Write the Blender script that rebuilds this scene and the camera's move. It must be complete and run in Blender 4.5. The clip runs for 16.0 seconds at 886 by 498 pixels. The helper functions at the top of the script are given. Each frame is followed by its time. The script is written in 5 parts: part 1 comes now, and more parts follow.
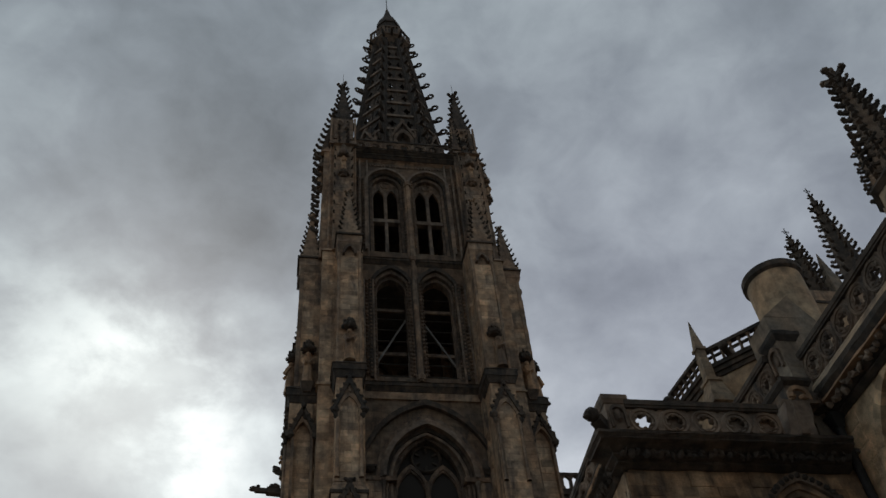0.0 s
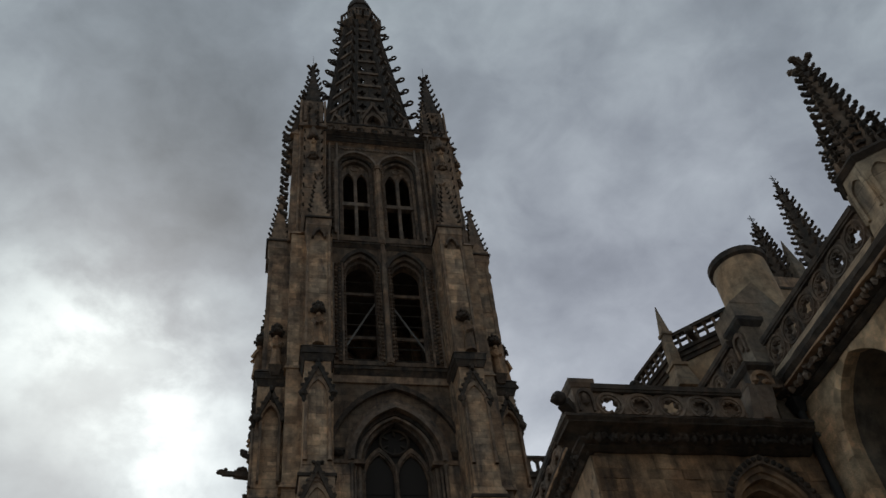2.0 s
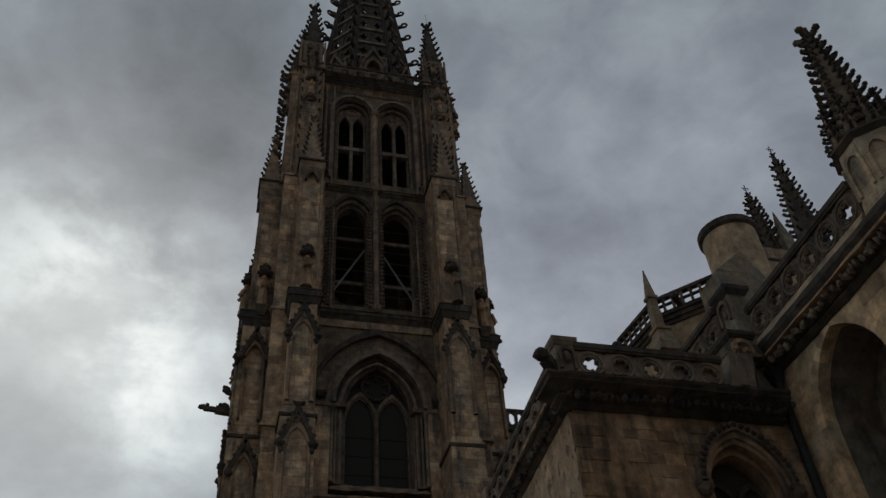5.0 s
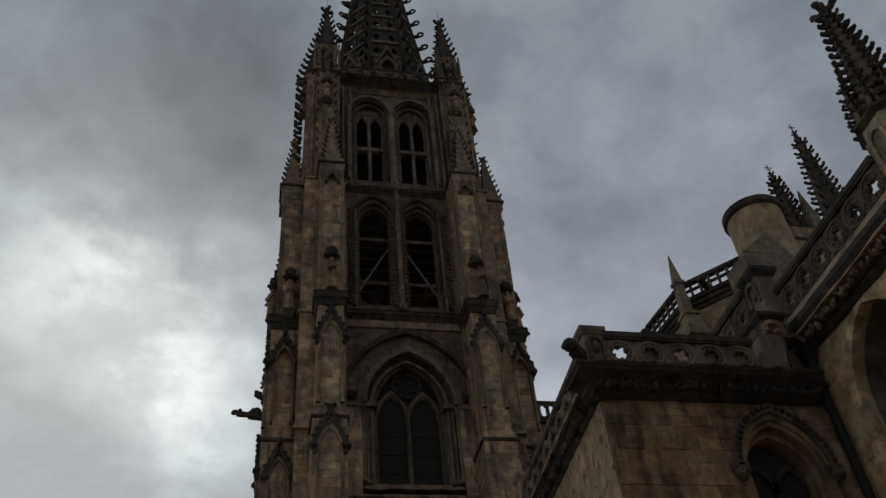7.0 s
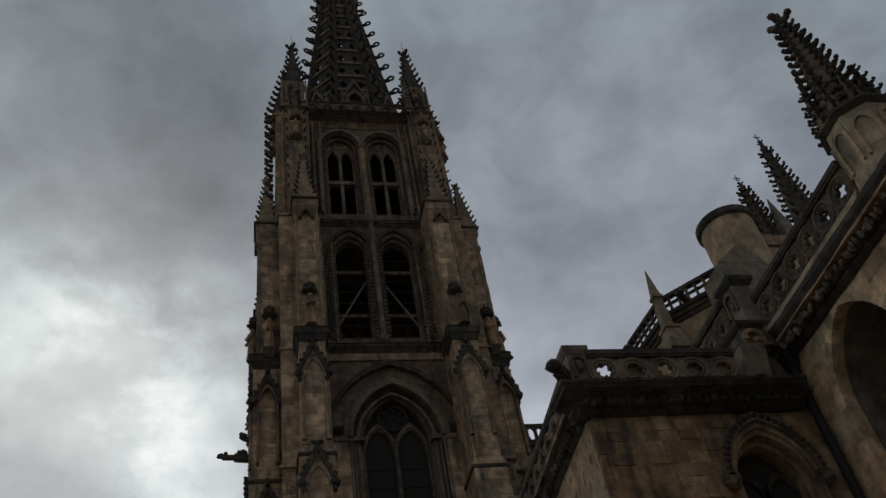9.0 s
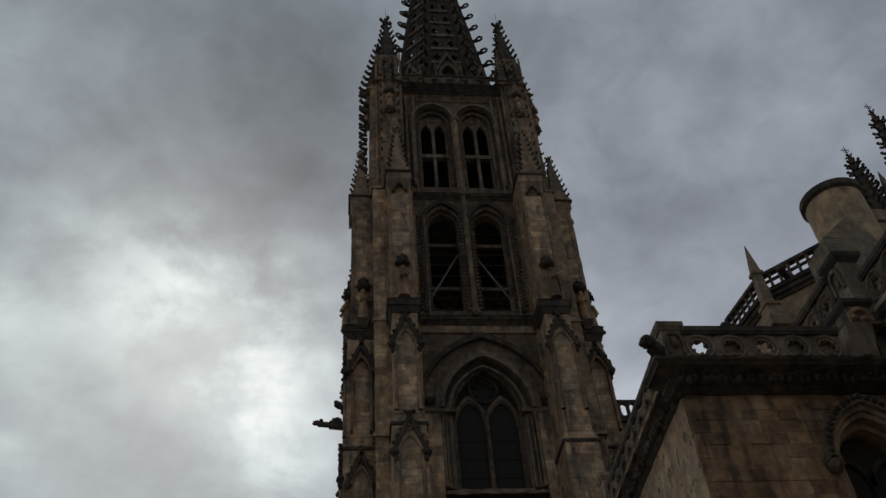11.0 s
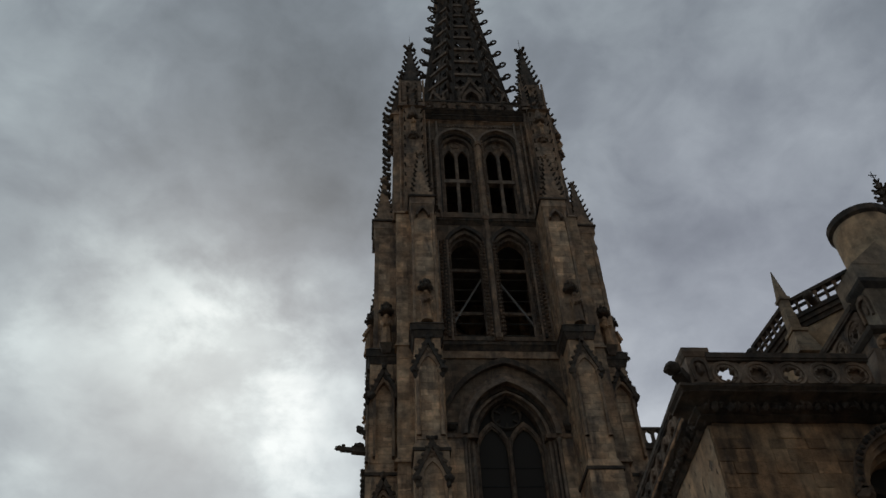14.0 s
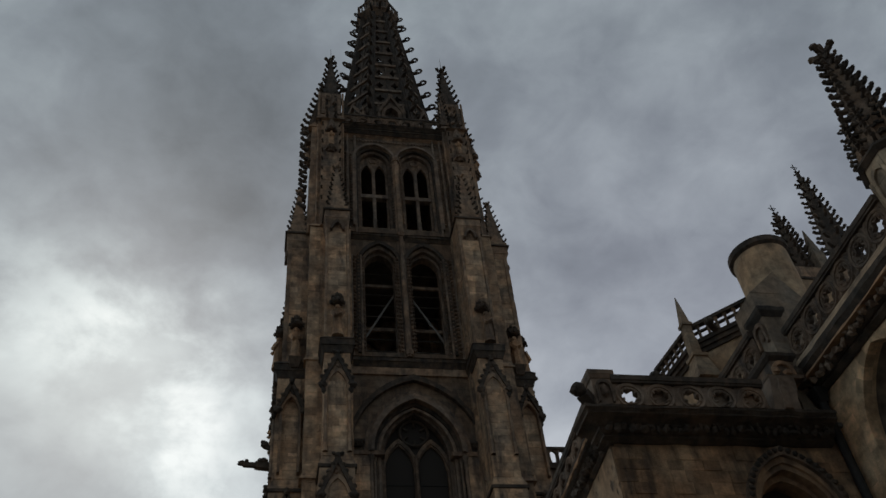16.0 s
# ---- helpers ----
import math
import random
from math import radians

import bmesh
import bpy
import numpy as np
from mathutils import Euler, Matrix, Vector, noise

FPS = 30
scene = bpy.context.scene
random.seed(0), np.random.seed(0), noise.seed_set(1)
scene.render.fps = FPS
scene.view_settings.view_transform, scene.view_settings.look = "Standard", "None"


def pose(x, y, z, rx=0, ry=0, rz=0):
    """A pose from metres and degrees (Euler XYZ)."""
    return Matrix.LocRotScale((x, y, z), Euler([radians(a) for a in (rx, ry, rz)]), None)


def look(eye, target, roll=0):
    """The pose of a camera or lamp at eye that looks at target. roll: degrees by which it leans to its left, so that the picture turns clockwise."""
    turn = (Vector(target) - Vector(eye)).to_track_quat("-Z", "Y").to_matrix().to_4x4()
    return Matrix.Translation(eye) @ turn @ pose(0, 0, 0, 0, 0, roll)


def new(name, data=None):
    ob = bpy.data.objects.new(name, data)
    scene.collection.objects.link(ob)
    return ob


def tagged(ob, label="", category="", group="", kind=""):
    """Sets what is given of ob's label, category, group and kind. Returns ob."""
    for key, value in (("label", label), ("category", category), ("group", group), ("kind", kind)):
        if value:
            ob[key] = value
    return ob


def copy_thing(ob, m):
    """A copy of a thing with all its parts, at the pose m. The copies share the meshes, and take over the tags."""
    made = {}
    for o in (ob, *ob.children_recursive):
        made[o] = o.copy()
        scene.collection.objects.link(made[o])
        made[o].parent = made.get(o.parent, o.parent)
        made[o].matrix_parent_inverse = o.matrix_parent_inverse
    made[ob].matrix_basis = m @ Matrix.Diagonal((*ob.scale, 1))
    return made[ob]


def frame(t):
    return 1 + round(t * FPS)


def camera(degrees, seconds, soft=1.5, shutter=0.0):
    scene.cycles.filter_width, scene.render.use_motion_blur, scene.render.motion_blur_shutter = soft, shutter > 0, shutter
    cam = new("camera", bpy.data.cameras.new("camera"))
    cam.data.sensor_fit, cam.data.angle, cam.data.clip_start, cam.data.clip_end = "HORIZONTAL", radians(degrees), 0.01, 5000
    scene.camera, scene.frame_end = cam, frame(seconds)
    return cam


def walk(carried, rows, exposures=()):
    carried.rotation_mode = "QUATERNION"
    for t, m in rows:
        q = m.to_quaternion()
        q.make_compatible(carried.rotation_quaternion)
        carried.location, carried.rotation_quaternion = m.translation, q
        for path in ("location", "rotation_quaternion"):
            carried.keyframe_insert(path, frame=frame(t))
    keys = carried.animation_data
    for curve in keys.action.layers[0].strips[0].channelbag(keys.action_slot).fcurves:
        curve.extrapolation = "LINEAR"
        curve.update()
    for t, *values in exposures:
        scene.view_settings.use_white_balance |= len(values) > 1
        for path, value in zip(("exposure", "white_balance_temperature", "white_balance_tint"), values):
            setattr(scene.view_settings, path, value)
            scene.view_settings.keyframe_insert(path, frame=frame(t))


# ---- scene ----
cam = camera(53.96, 16.0)
# seconds, then the turn about x, y and z in degrees; the eye stays in one place
PATH = [
    (0.0, 136.963, 4.386, -8.898),
    (0.5, 138.816, 6.049, -12.185),
    (1.0, 137.175, 7.739, -11.376),
    (1.5, 136.206, 5.776, -10.035),
    (2.0, 135.774, 5.522, -10.603),
    (2.5, 133.758, 3.587, -10.813),
    (3.0, 132.867, 2.052, -11.574),
    (3.5, 133.195, 1.046, -12.451),
    (4.0, 132.441, 1.797, -14.057),
    (6.5, 132.324, 4.899, -10.928),
    (7.0, 132.244, 4.472, -10.419),
    (7.5, 132.270, 5.083, -10.096),
    (8.0, 132.675, 5.716, -8.443),
    (8.5, 135.328, 5.578, -9.752),
    (9.0, 134.243, 8.026, -9.124),
    (9.5, 131.509, 7.082, -6.575),
    (10.0, 132.270, 5.266, -4.476),
    (10.2, 133.045, 4.523, -4.334),
    (12.3, 132.575, 3.159, -5.425),
    (12.5, 133.175, 3.691, -5.558),
    (13.0, 133.386, 4.109, -7.224),
    (13.5, 133.509, 3.920, -6.074),
    (14.0, 134.596, 2.423, -3.981),
    (14.5, 133.128, 3.153, -2.358),
    (15.0, 132.309, 1.986, -5.467),
    (15.5, 133.710, 2.997, -7.797),
    (16.0, 135.315, 4.880, -9.525),
]
EYE = (0.0, 0.0, 1.6)
walk(cam, [(t, pose(*EYE, rx, ry, rz)) for t, rx, ry, rz in PATH],
     exposures=[(0.0, 0.27), (0.9, 0.31), (2.0, 0.33), (2.9, 0.01), (3.5, -0.09), (4.1, -0.03), (8.0, 0.0), (13.2, 0.02), (14.2, 0.1), (16.0, 0.05)])

# ---- sky and light: a heavy overcast, brightest where the sun stands behind the cloud ----
SUN_DIR = Vector((-0.18, 0.77, 0.60)).normalized()
world = bpy.data.worlds.new("overcast_sky")
scene.world = world
world.use_nodes = True
wt = world.node_tree
wt.nodes.clear()


def wnode(kind, **inputs):
    n = wt.nodes.new(kind)
    for key, value in inputs.items():
        n.inputs[int(key[1:])].default_value = value
    return n


def wmath(op, a, b=None, clamp=False):
    n = wt.nodes.new("ShaderNodeMath")
    n.operation, n.use_clamp = op, clamp
    for i, v in enumerate((a, b)):
        if v is None:
            continue
        if isinstance(v, (int, float)):
            n.inputs[i].default_value = v
        else:
            wt.links.new(v, n.inputs[i])
    return n.outputs[0]


def wramp(value, stops):
    n = wt.nodes.new("ShaderNodeValToRGB")
    wt.links.new(value, n.inputs[0])
    el = n.color_ramp.elements
    while len(el) < len(stops):
        el.new(0.5)
    for e, (p, c) in zip(el, stops):
        e.position, e.color = p, (*c, 1)
    return n.outputs[0]


coord = wt.nodes.new("ShaderNodeTexCoord").outputs["Generated"]


def wnoise(scale, detail, rough, warp, offset, squash=(1, 1, 1)):
    m = wt.nodes.new("ShaderNodeMapping")
    m.inputs["Location"].default_value = offset
    m.inputs["Scale"].default_value = squash
    wt.links.new(coord, m.inputs[0])
    n = wt.nodes.new("ShaderNodeTexNoise")
    wt.links.new(m.outputs[0], n.inputs["Vector"])
    for key, v in (("Scale", scale), ("Detail", detail), ("Roughness", rough), ("Distortion", warp)):
        n.inputs[key].default_value = v
    return n.outputs[0]


billow = wnoise(4.2, 6, 0.50, 0.25, (3.1, 1.7, 0), (1, 1, 1.5))
fine = wnoise(13.0, 6, 0.55, 0.3, (1.3, 5.2, 0), (1, 1, 1.4))
broad = wnoise(2.0, 3, 0.45, 0.1, (7.3, 0.4, 0))
# the ragged edges of the clouds: directions pushed about by noise
ragged = wt.nodes.new("ShaderNodeTexNoise")
wt.links.new(coord, ragged.inputs["Vector"])
for key, v in (("Scale", 7.5), ("Detail", 7.0), ("Roughness", 0.55)):
    ragged.inputs[key].default_value = v
push = wt.nodes.new("ShaderNodeVectorMath")
push.operation = "MULTIPLY_ADD"
wt.links.new(ragged.outputs["Color"], push.inputs[0])
push.inputs[1].default_value = (0.13, 0.13, 0.13)
wt.links.new(coord, push.inputs[2])
shift = wt.nodes.new("ShaderNodeVectorMath")
shift.operation = "SUBTRACT"
wt.links.new(push.outputs[0], shift.inputs[0])
shift.inputs[1].default_value = (0.065, 0.065, 0.065)
unit = wt.nodes.new("ShaderNodeVectorMath")
unit.operation = "NORMALIZE"
wt.links.new(shift.outputs[0], unit.inputs[0])


def thinning(direction, sharp, weight):
    """Where the cloud is thinner (or, with a negative weight, thicker) round a direction."""
    d = wt.nodes.new("ShaderNodeVectorMath")
    d.operation = "DOT_PRODUCT"
    wt.links.new(unit.outputs[0], d.inputs[0])
    d.inputs[1].default_value = Vector(direction).normalized()
    return wmath("MULTIPLY", wmath("POWER", wmath("MAXIMUM", d.outputs["Value"], 0.0), sharp), weight)


value = wmath("ADD", wmath("MULTIPLY", billow, 0.42), wmath("MULTIPLY", broad, 0.28))
value = wmath("ADD", value, wmath("MULTIPLY_ADD", fine, 0.26))
value.node.inputs[1].links[0].from_node.inputs[2].default_value = -0.105
puffs = wnoise(8.0, 7, 0.58, 0.2, (5.2, 2.7, 1.0), (1, 1, 1.6))
puff = wt.nodes.new("ShaderNodeMapRange")
puff.interpolation_type = "SMOOTHSTEP"
wt.links.new(puffs, puff.inputs[0])
for k, v in ((1, 0.36), (2, 0.64), (3, 0.45), (4, 1.25)):
    puff.inputs[k].default_value = v
thin = None
for direction, sharp, weight in (((-0.212, 0.745, 0.632), 480, 0.22), ((-0.150, 0.745, 0.648), 600, 0.14), ((-0.131, 0.777, 0.616), 380, 0.20),
                                 ((-0.078, 0.809, 0.583), 420, 0.26), ((-0.080, 0.846, 0.527), 600, 0.26), ((-0.06, 0.875, 0.480), 600, 0.22),
                                 ((-0.338, 0.809, 0.480), 900, 0.14), ((-0.291, 0.722, 0.628), 300, 0.09), ((-0.363, 0.722, 0.589), 500, 0.14),
                                 ((-0.15, 0.77, 0.62), 45, 0.07)):
    lobe = thinning(direction, sharp, weight)
    thin = lobe if thin is None else wmath("ADD", thin, lobe)
value = wmath("ADD", value, wmath("MULTIPLY", thin, puff.outputs[0]))
# lobe (-0.87, 0.22, 0.44): unseen brighter sky, added to lift the left-facing walls
for direction, sharp, weight in (((-0.22, 0.86, 0.46), 45, 0.18), ((0.36, 0.83, 0.43), 50, 0.25), ((0.32, 0.80, 0.51), 160, 0.12), ((-0.175, 0.845, 0.505), 260, -0.03), ((-0.05, 0.677, 0.735), 120, -0.05), ((-0.87, 0.22, 0.44), 5, 0.19), ((-0.10, 0.66, 0.74), 90, -0.09),
                                 ((-0.20, 0.52, 0.83), 40, -0.06), ((0.42, 0.50, 0.76), 40, 0.09)):
    value = wmath("ADD", value, thinning(direction, sharp, weight))
cloud = wramp(value, [(0.20, (0.090, 0.104, 0.106)), (0.375, (0.180, 0.206, 0.220)), (0.50, (0.272, 0.313, 0.326)),
                      (0.75, (0.492, 0.56, 0.56)), (1.0, (0.70, 0.765, 0.75))])
blue = wt.nodes.new("ShaderNodeTexSky")
blue.sky_type, blue.sun_disc = "NISHITA", False
blue.sun_elevation = math.asin(SUN_DIR.z)
blue.sun_rotation = math.atan2(SUN_DIR.x, SUN_DIR.y)
mix = wt.nodes.new("ShaderNodeMixRGB")
mix.inputs[0].default_value = 0.012
# the cloud is greyer and more violet away from the bright side, greener near it
tint = wt.nodes.new("ShaderNodeMixRGB")
tint.blend_type = "MULTIPLY"
wt.links.new(thinning((0.45, 0.72, 0.53), 10, 1.0), tint.inputs[0])
wt.links.new(cloud, tint.inputs[1])
tint.inputs[2].default_value = (1.07, 0.98, 1.035, 1)
wt.links.new(tint.outputs[0], mix.inputs[1])
wt.links.new(blue.outputs[0], mix.inputs[2])
back = wt.nodes.new("ShaderNodeBackground")
back.inputs[1].default_value = 1.0
wt.links.new(mix.outputs[0], back.inputs[0])
wt.links.new(back.outputs[0], wt.nodes.new("ShaderNodeOutputWorld").inputs[0])

sun = new("sun", bpy.data.lights.new("sun", "SUN"))
sun.data.energy, sun.data.angle, sun.data.color = 0.5, radians(25), (1.0, 0.96, 0.9)
sun.matrix_world = look(SUN_DIR * 300, (0, 0, 0))


# ---- materials ----
def material(name, colours, rough=0.9, scale=1.0, bump=0.4, joints=None, crust=0.35, per_piece=0.25, metal=0.0, pits=False, warmth=1.0):
    """Weathered surface: two tones at two scales, dark crust in patches with shapes of their own, optional masonry joints, fine relief."""
    mat = bpy.data.materials.new(name)
    mat.use_nodes = True
    nt = mat.node_tree
    bsdf = nt.nodes["Principled BSDF"]
    bsdf.inputs["Roughness"].default_value = rough
    bsdf.inputs["Metallic"].default_value = metal
    geo = nt.nodes.new("ShaderNodeNewGeometry")
    pos = geo.outputs["Position"]

    def noise_of(s, d, r, stretch=(1, 1, 1)):
        m = nt.nodes.new("ShaderNodeMapping")
        m.inputs["Scale"].default_value = stretch
        nt.links.new(pos, m.inputs[0])
        n = nt.nodes.new("ShaderNodeTexNoise")
        nt.links.new(m.outputs[0], n.inputs["Vector"])
        n.inputs["Scale"].default_value, n.inputs["Detail"].default_value, n.inputs["Roughness"].default_value = s, d, r
        return n.outputs[0]

    def ramp(v, a, b, ca=(0, 0, 0), cb=(1, 1, 1)):
        n = nt.nodes.new("ShaderNodeValToRGB")
        nt.links.new(v, n.inputs[0])
        n.color_ramp.elements[0].position, n.color_ramp.elements[1].position = a, b
        n.color_ramp.elements[0].color, n.color_ramp.elements[1].color = (*ca, 1), (*cb, 1)
        return n.outputs[0]

    def mixed(fac, a, b, mode="MIX"):
        n = nt.nodes.new("ShaderNodeMixRGB")
        n.blend_type = mode
        for i, v in enumerate((fac, a, b)):
            if isinstance(v, (int, float)):
                n.inputs[i].default_value = v
            elif isinstance(v, tuple):
                n.inputs[i].default_value = (*v, 1)
            else:
                nt.links.new(v, n.inputs[i])
        return n.outputs[0]

    light, mid, dark = colours
    large = noise_of(0.55 * scale, 4, 0.6)
    small = noise_of(9 * scale, 6, 0.65)
    streak = noise_of(1.6 * scale, 5, 0.6, (1, 1, 0.22))
    col = mixed(ramp(large, 0.38, 0.62), mid, light)
    col = mixed(ramp(small, 0.35, 0.7), col, mixed(0.5, col, mid), "MIX")
    if per_piece:
        info = nt.nodes.new("ShaderNodeObjectInfo")
        tone = ramp(info.outputs["Random"], 0.0, 1.0, (1 - per_piece,) * 3, (1 + per_piece, 1 + per_piece * 0.9, 1 + per_piece * 0.75))
        col = mixed(1.0, col, tone, "MULTIPLY")
    col = mixed(ramp(streak, 0.62 - 0.3 * crust, 0.78 - 0.2 * crust), col, dark)
    blotch = ramp(noise_of(2.3 * scale, 5, 0.65), 0.36, 0.66, (0.60, 0.585, 0.575), (1.26, 1.22, 1.17))
    col = mixed(1.0, col, blotch, "MULTIPLY")
    hue = ramp(noise_of(0.9 * scale, 3, 0.5), 0.4, 0.62, (1.08, 0.98, 0.90), (0.97, 1.0, 1.02))
    col = mixed(warmth, col, hue, "MULTIPLY")
    grain = ramp(small, 0.25, 0.75, (0.72, 0.72, 0.72), (1.15, 1.13, 1.1))
    col = mixed(1.0, col, grain, "MULTIPLY")
    relief = nt.nodes.new("ShaderNodeMath")
    relief.operation = "MULTIPLY_ADD"
    nt.links.new(small, relief.inputs[0])
    relief.inputs[1].default_value = 0.6
    nt.links.new(noise_of(30 * scale, 4, 0.6), relief.inputs[2])
    h = relief.outputs[0]
    if pits:
        # holes eaten out by weather, longer than wide
        hollow = ramp(noise_of(7.0, 3, 0.55, (1.5, 1.0, 0.6)), 0.585, 0.68, (0, 0, 0), (0.85, 0.85, 0.85))
        col = mixed(hollow, col, dark)
        deep = nt.nodes.new("ShaderNodeMath")
        deep.operation = "MULTIPLY_ADD"
        nt.links.new(hollow, deep.inputs[0])
        deep.inputs[1].default_value = -2.5
        nt.links.new(h, deep.inputs[2])
        h = deep.outputs[0]
    if joints:
        # courses by height; upright joints by place along the wall
        s = nt.nodes.new("ShaderNodeSeparateXYZ")
        nt.links.new(pos, s.inputs[0])
        add = nt.nodes.new("ShaderNodeMath")
        nt.links.new(s.outputs[0], add.inputs[0])
        nt.links.new(s.outputs[1], add.inputs[1])
        c = nt.nodes.new("ShaderNodeCombineXYZ")
        nt.links.new(add.outputs[0], c.inputs[0])
        nt.links.new(s.outputs[2], c.inputs[1])
        b = nt.nodes.new("ShaderNodeTexBrick")
        nt.links.new(c.outputs[0], b.inputs["Vector"])
        b.inputs["Scale"].default_value = 1.0
        b.inputs["Brick Width"].default_value, b.inputs["Row Height"].default_value = joints
        b.inputs["Mortar Size"].default_value, b.inputs["Mortar Smooth"].default_value = 0.012, 0.4
        b.inputs["Color1"].default_value, b.inputs["Color2"].default_value = (0.74, 0.74, 0.74, 1), (1.2, 1.16, 1.08, 1)
        b.inputs["Mortar"].default_value = (0.5, 0.48, 0.46, 1)
        col = mixed(0.8, col, b.outputs["Color"], "MULTIPLY")
        sub = nt.nodes.new("ShaderNodeMath")
        sub.operation = "MULTIPLY_ADD"
        nt.links.new(b.outputs["Fac"], sub.inputs[0])
        sub.inputs[1].default_value = -1.2
        nt.links.new(h, sub.inputs[2])
        h = sub.outputs[0]
    bp = nt.nodes.new("ShaderNodeBump")
    bp.inputs["Strength"].default_value, bp.inputs["Distance"].default_value = bump, 0.045
    nt.links.new(h, bp.inputs["Height"])
    nt.links.new(bp.outputs[0], bsdf.inputs["Normal"])
    nt.links.new(col, bsdf.inputs["Base Color"])
    return mat


STONE = material("tower_limestone", ((0.46, 0.327, 0.226), (0.22, 0.161, 0.12), (0.084, 0.068, 0.059)), crust=0.44, per_piece=0.14)
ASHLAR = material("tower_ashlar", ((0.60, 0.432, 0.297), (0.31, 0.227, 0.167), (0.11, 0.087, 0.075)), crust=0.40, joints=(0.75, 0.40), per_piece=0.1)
BLOCK = material("ashlar_block", ((0.70, 0.51, 0.35), (0.375, 0.277, 0.2), (0.13, 0.102, 0.087)), crust=0.34, per_piece=0.32)
CARVED = material("dark_carved_stone", ((0.276, 0.201, 0.147), (0.142, 0.107, 0.084), (0.064, 0.053, 0.047)), crust=0.42, scale=1.6, bump=0.7)
# near-black from real crust and from underside shade put into the colour
CRUST_SHADE = material("crusted_shaded_stone", ((0.122, 0.093, 0.073), (0.058, 0.047, 0.039), (0.033, 0.029, 0.026)), crust=0.48, scale=1.5, bump=0.7)
CHAPEL = material("chapel_stone", ((0.60, 0.39, 0.235), (0.32, 0.213, 0.137), (0.12, 0.086, 0.066)), crust=0.58, per_piece=0.14)
# ashlar darkened for recesses: soot and the bays' shade put into one colour
BAY = material("sooty_shaded_bay_stone", ((0.235, 0.17, 0.123), (0.13, 0.098, 0.076), (0.066, 0.054, 0.047)), crust=0.42, joints=(0.75, 0.40), per_piece=0.1)
ORDER = material("sooty_moulded_stone", ((0.297, 0.225, 0.174), (0.177, 0.14, 0.113), (0.086, 0.072, 0.064)), crust=0.40, per_piece=0.12)
RUBBLE = material("rubble_stone", ((0.56, 0.375, 0.235), (0.30, 0.207, 0.137), (0.10, 0.076, 0.06)), crust=0.5, scale=1.5, bump=1.0, per_piece=0.42)
DRUM = material("warm_rendered_stone", ((0.50, 0.375, 0.255), (0.37, 0.275, 0.185), (0.085, 0.07, 0.06)), crust=0.34, scale=0.8, per_piece=0.0)
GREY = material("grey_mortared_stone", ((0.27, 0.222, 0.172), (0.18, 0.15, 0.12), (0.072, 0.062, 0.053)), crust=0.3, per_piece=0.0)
PALE = material("pale_eroded_stone", ((0.86, 0.645, 0.43), (0.62, 0.455, 0.30), (0.25, 0.175, 0.12)), crust=0.05, bump=1.0, per_piece=0.26)
PITTED = material("pitted_stone", ((0.60, 0.438, 0.295), (0.41, 0.297, 0.197), (0.115, 0.085, 0.064)), crust=0.10, bump=1.0, per_piece=0.1, pits=True)
TURRET = material("turret_stone", ((0.46, 0.362, 0.263), (0.275, 0.225, 0.175), (0.115, 0.095, 0.081)), crust=0.22, joints=(1.1, 0.55), per_piece=0.0)
PAVING = material("paving_stone", ((0.46, 0.43, 0.39), (0.36, 0.34, 0.31), (0.2, 0.19, 0.175)), crust=0.15, joints=(0.6, 0.4), per_piece=0.0)
LEAD = material("lead_sheet", ((0.13, 0.135, 0.14), (0.09, 0.095, 0.1), (0.05, 0.05, 0.05)), rough=0.6, crust=0.2, per_piece=0.0, bump=0.15)
IRON = material("dark_iron", ((0.035, 0.035, 0.036), (0.022, 0.022, 0.023), (0.012, 0.012, 0.012)), rough=0.7, crust=0.2, per_piece=0.0, bump=0.2, metal=0.4)
BRACE = material("grey_painted_steel", ((0.23, 0.215, 0.2), (0.16, 0.15, 0.14), (0.08, 0.074, 0.068)), rough=0.6, crust=0.15, per_piece=0.0, bump=0.1)
TIMBER = material("old_louvre_timber", ((0.085, 0.07, 0.058), (0.05, 0.043, 0.037), (0.03, 0.026, 0.023)), rough=0.85, crust=0.3, per_piece=0.2)
GLASS = bpy.data.materials.new("leaded_glass")
GLASS.use_nodes = True
GLASS.node_tree.nodes["Principled BSDF"].inputs["Base Color"].default_value = (0.045, 0.039, 0.035, 1)
GLASS.node_tree.nodes["Principled BSDF"].inputs["Roughness"].default_value = 0.5
GLASS.node_tree.nodes["Principled BSDF"].inputs["Specular IOR Level"].default_value = 0.03


# ---- building blocks ----
def worn(bm, axis, lo, hi, step, amount):
    """Cuts a mesh across and moves the new edges a little, as weather leaves them."""
    n = Vector((axis == 0, axis == 1, axis == 2))
    at = lo
    while at < hi:
        bmesh.ops.bisect_plane(bm, geom=bm.verts[:] + bm.edges[:] + bm.faces[:], plane_co=n * at, plane_no=n)
        at += step * random.uniform(0.7, 1.3)
    for v in bm.verts:
        v.co += Vector([0 if i == axis else random.uniform(-amount, amount) for i in range(3)])
    return bm


def mesh_of(name, bm, mat):
    if name in ("tracery", "belfry_wall", "upper_wall"):
        bmesh.ops.remove_doubles(bm, verts=bm.verts, dist=1e-4)
    bmesh.ops.recalc_face_normals(bm, faces=bm.faces)
    me = bpy.data.meshes.new(name)
    bm.to_mesh(me)
    bm.free()
    me.materials.append(mat)
    return me


def part(name, bm, mat, parent=None, label="", m=None):
    ob = new(name, mesh_of(name, bm, mat))
    ob.parent = parent
    if m is not None:
        ob.matrix_basis = m
    return tagged(ob, label)


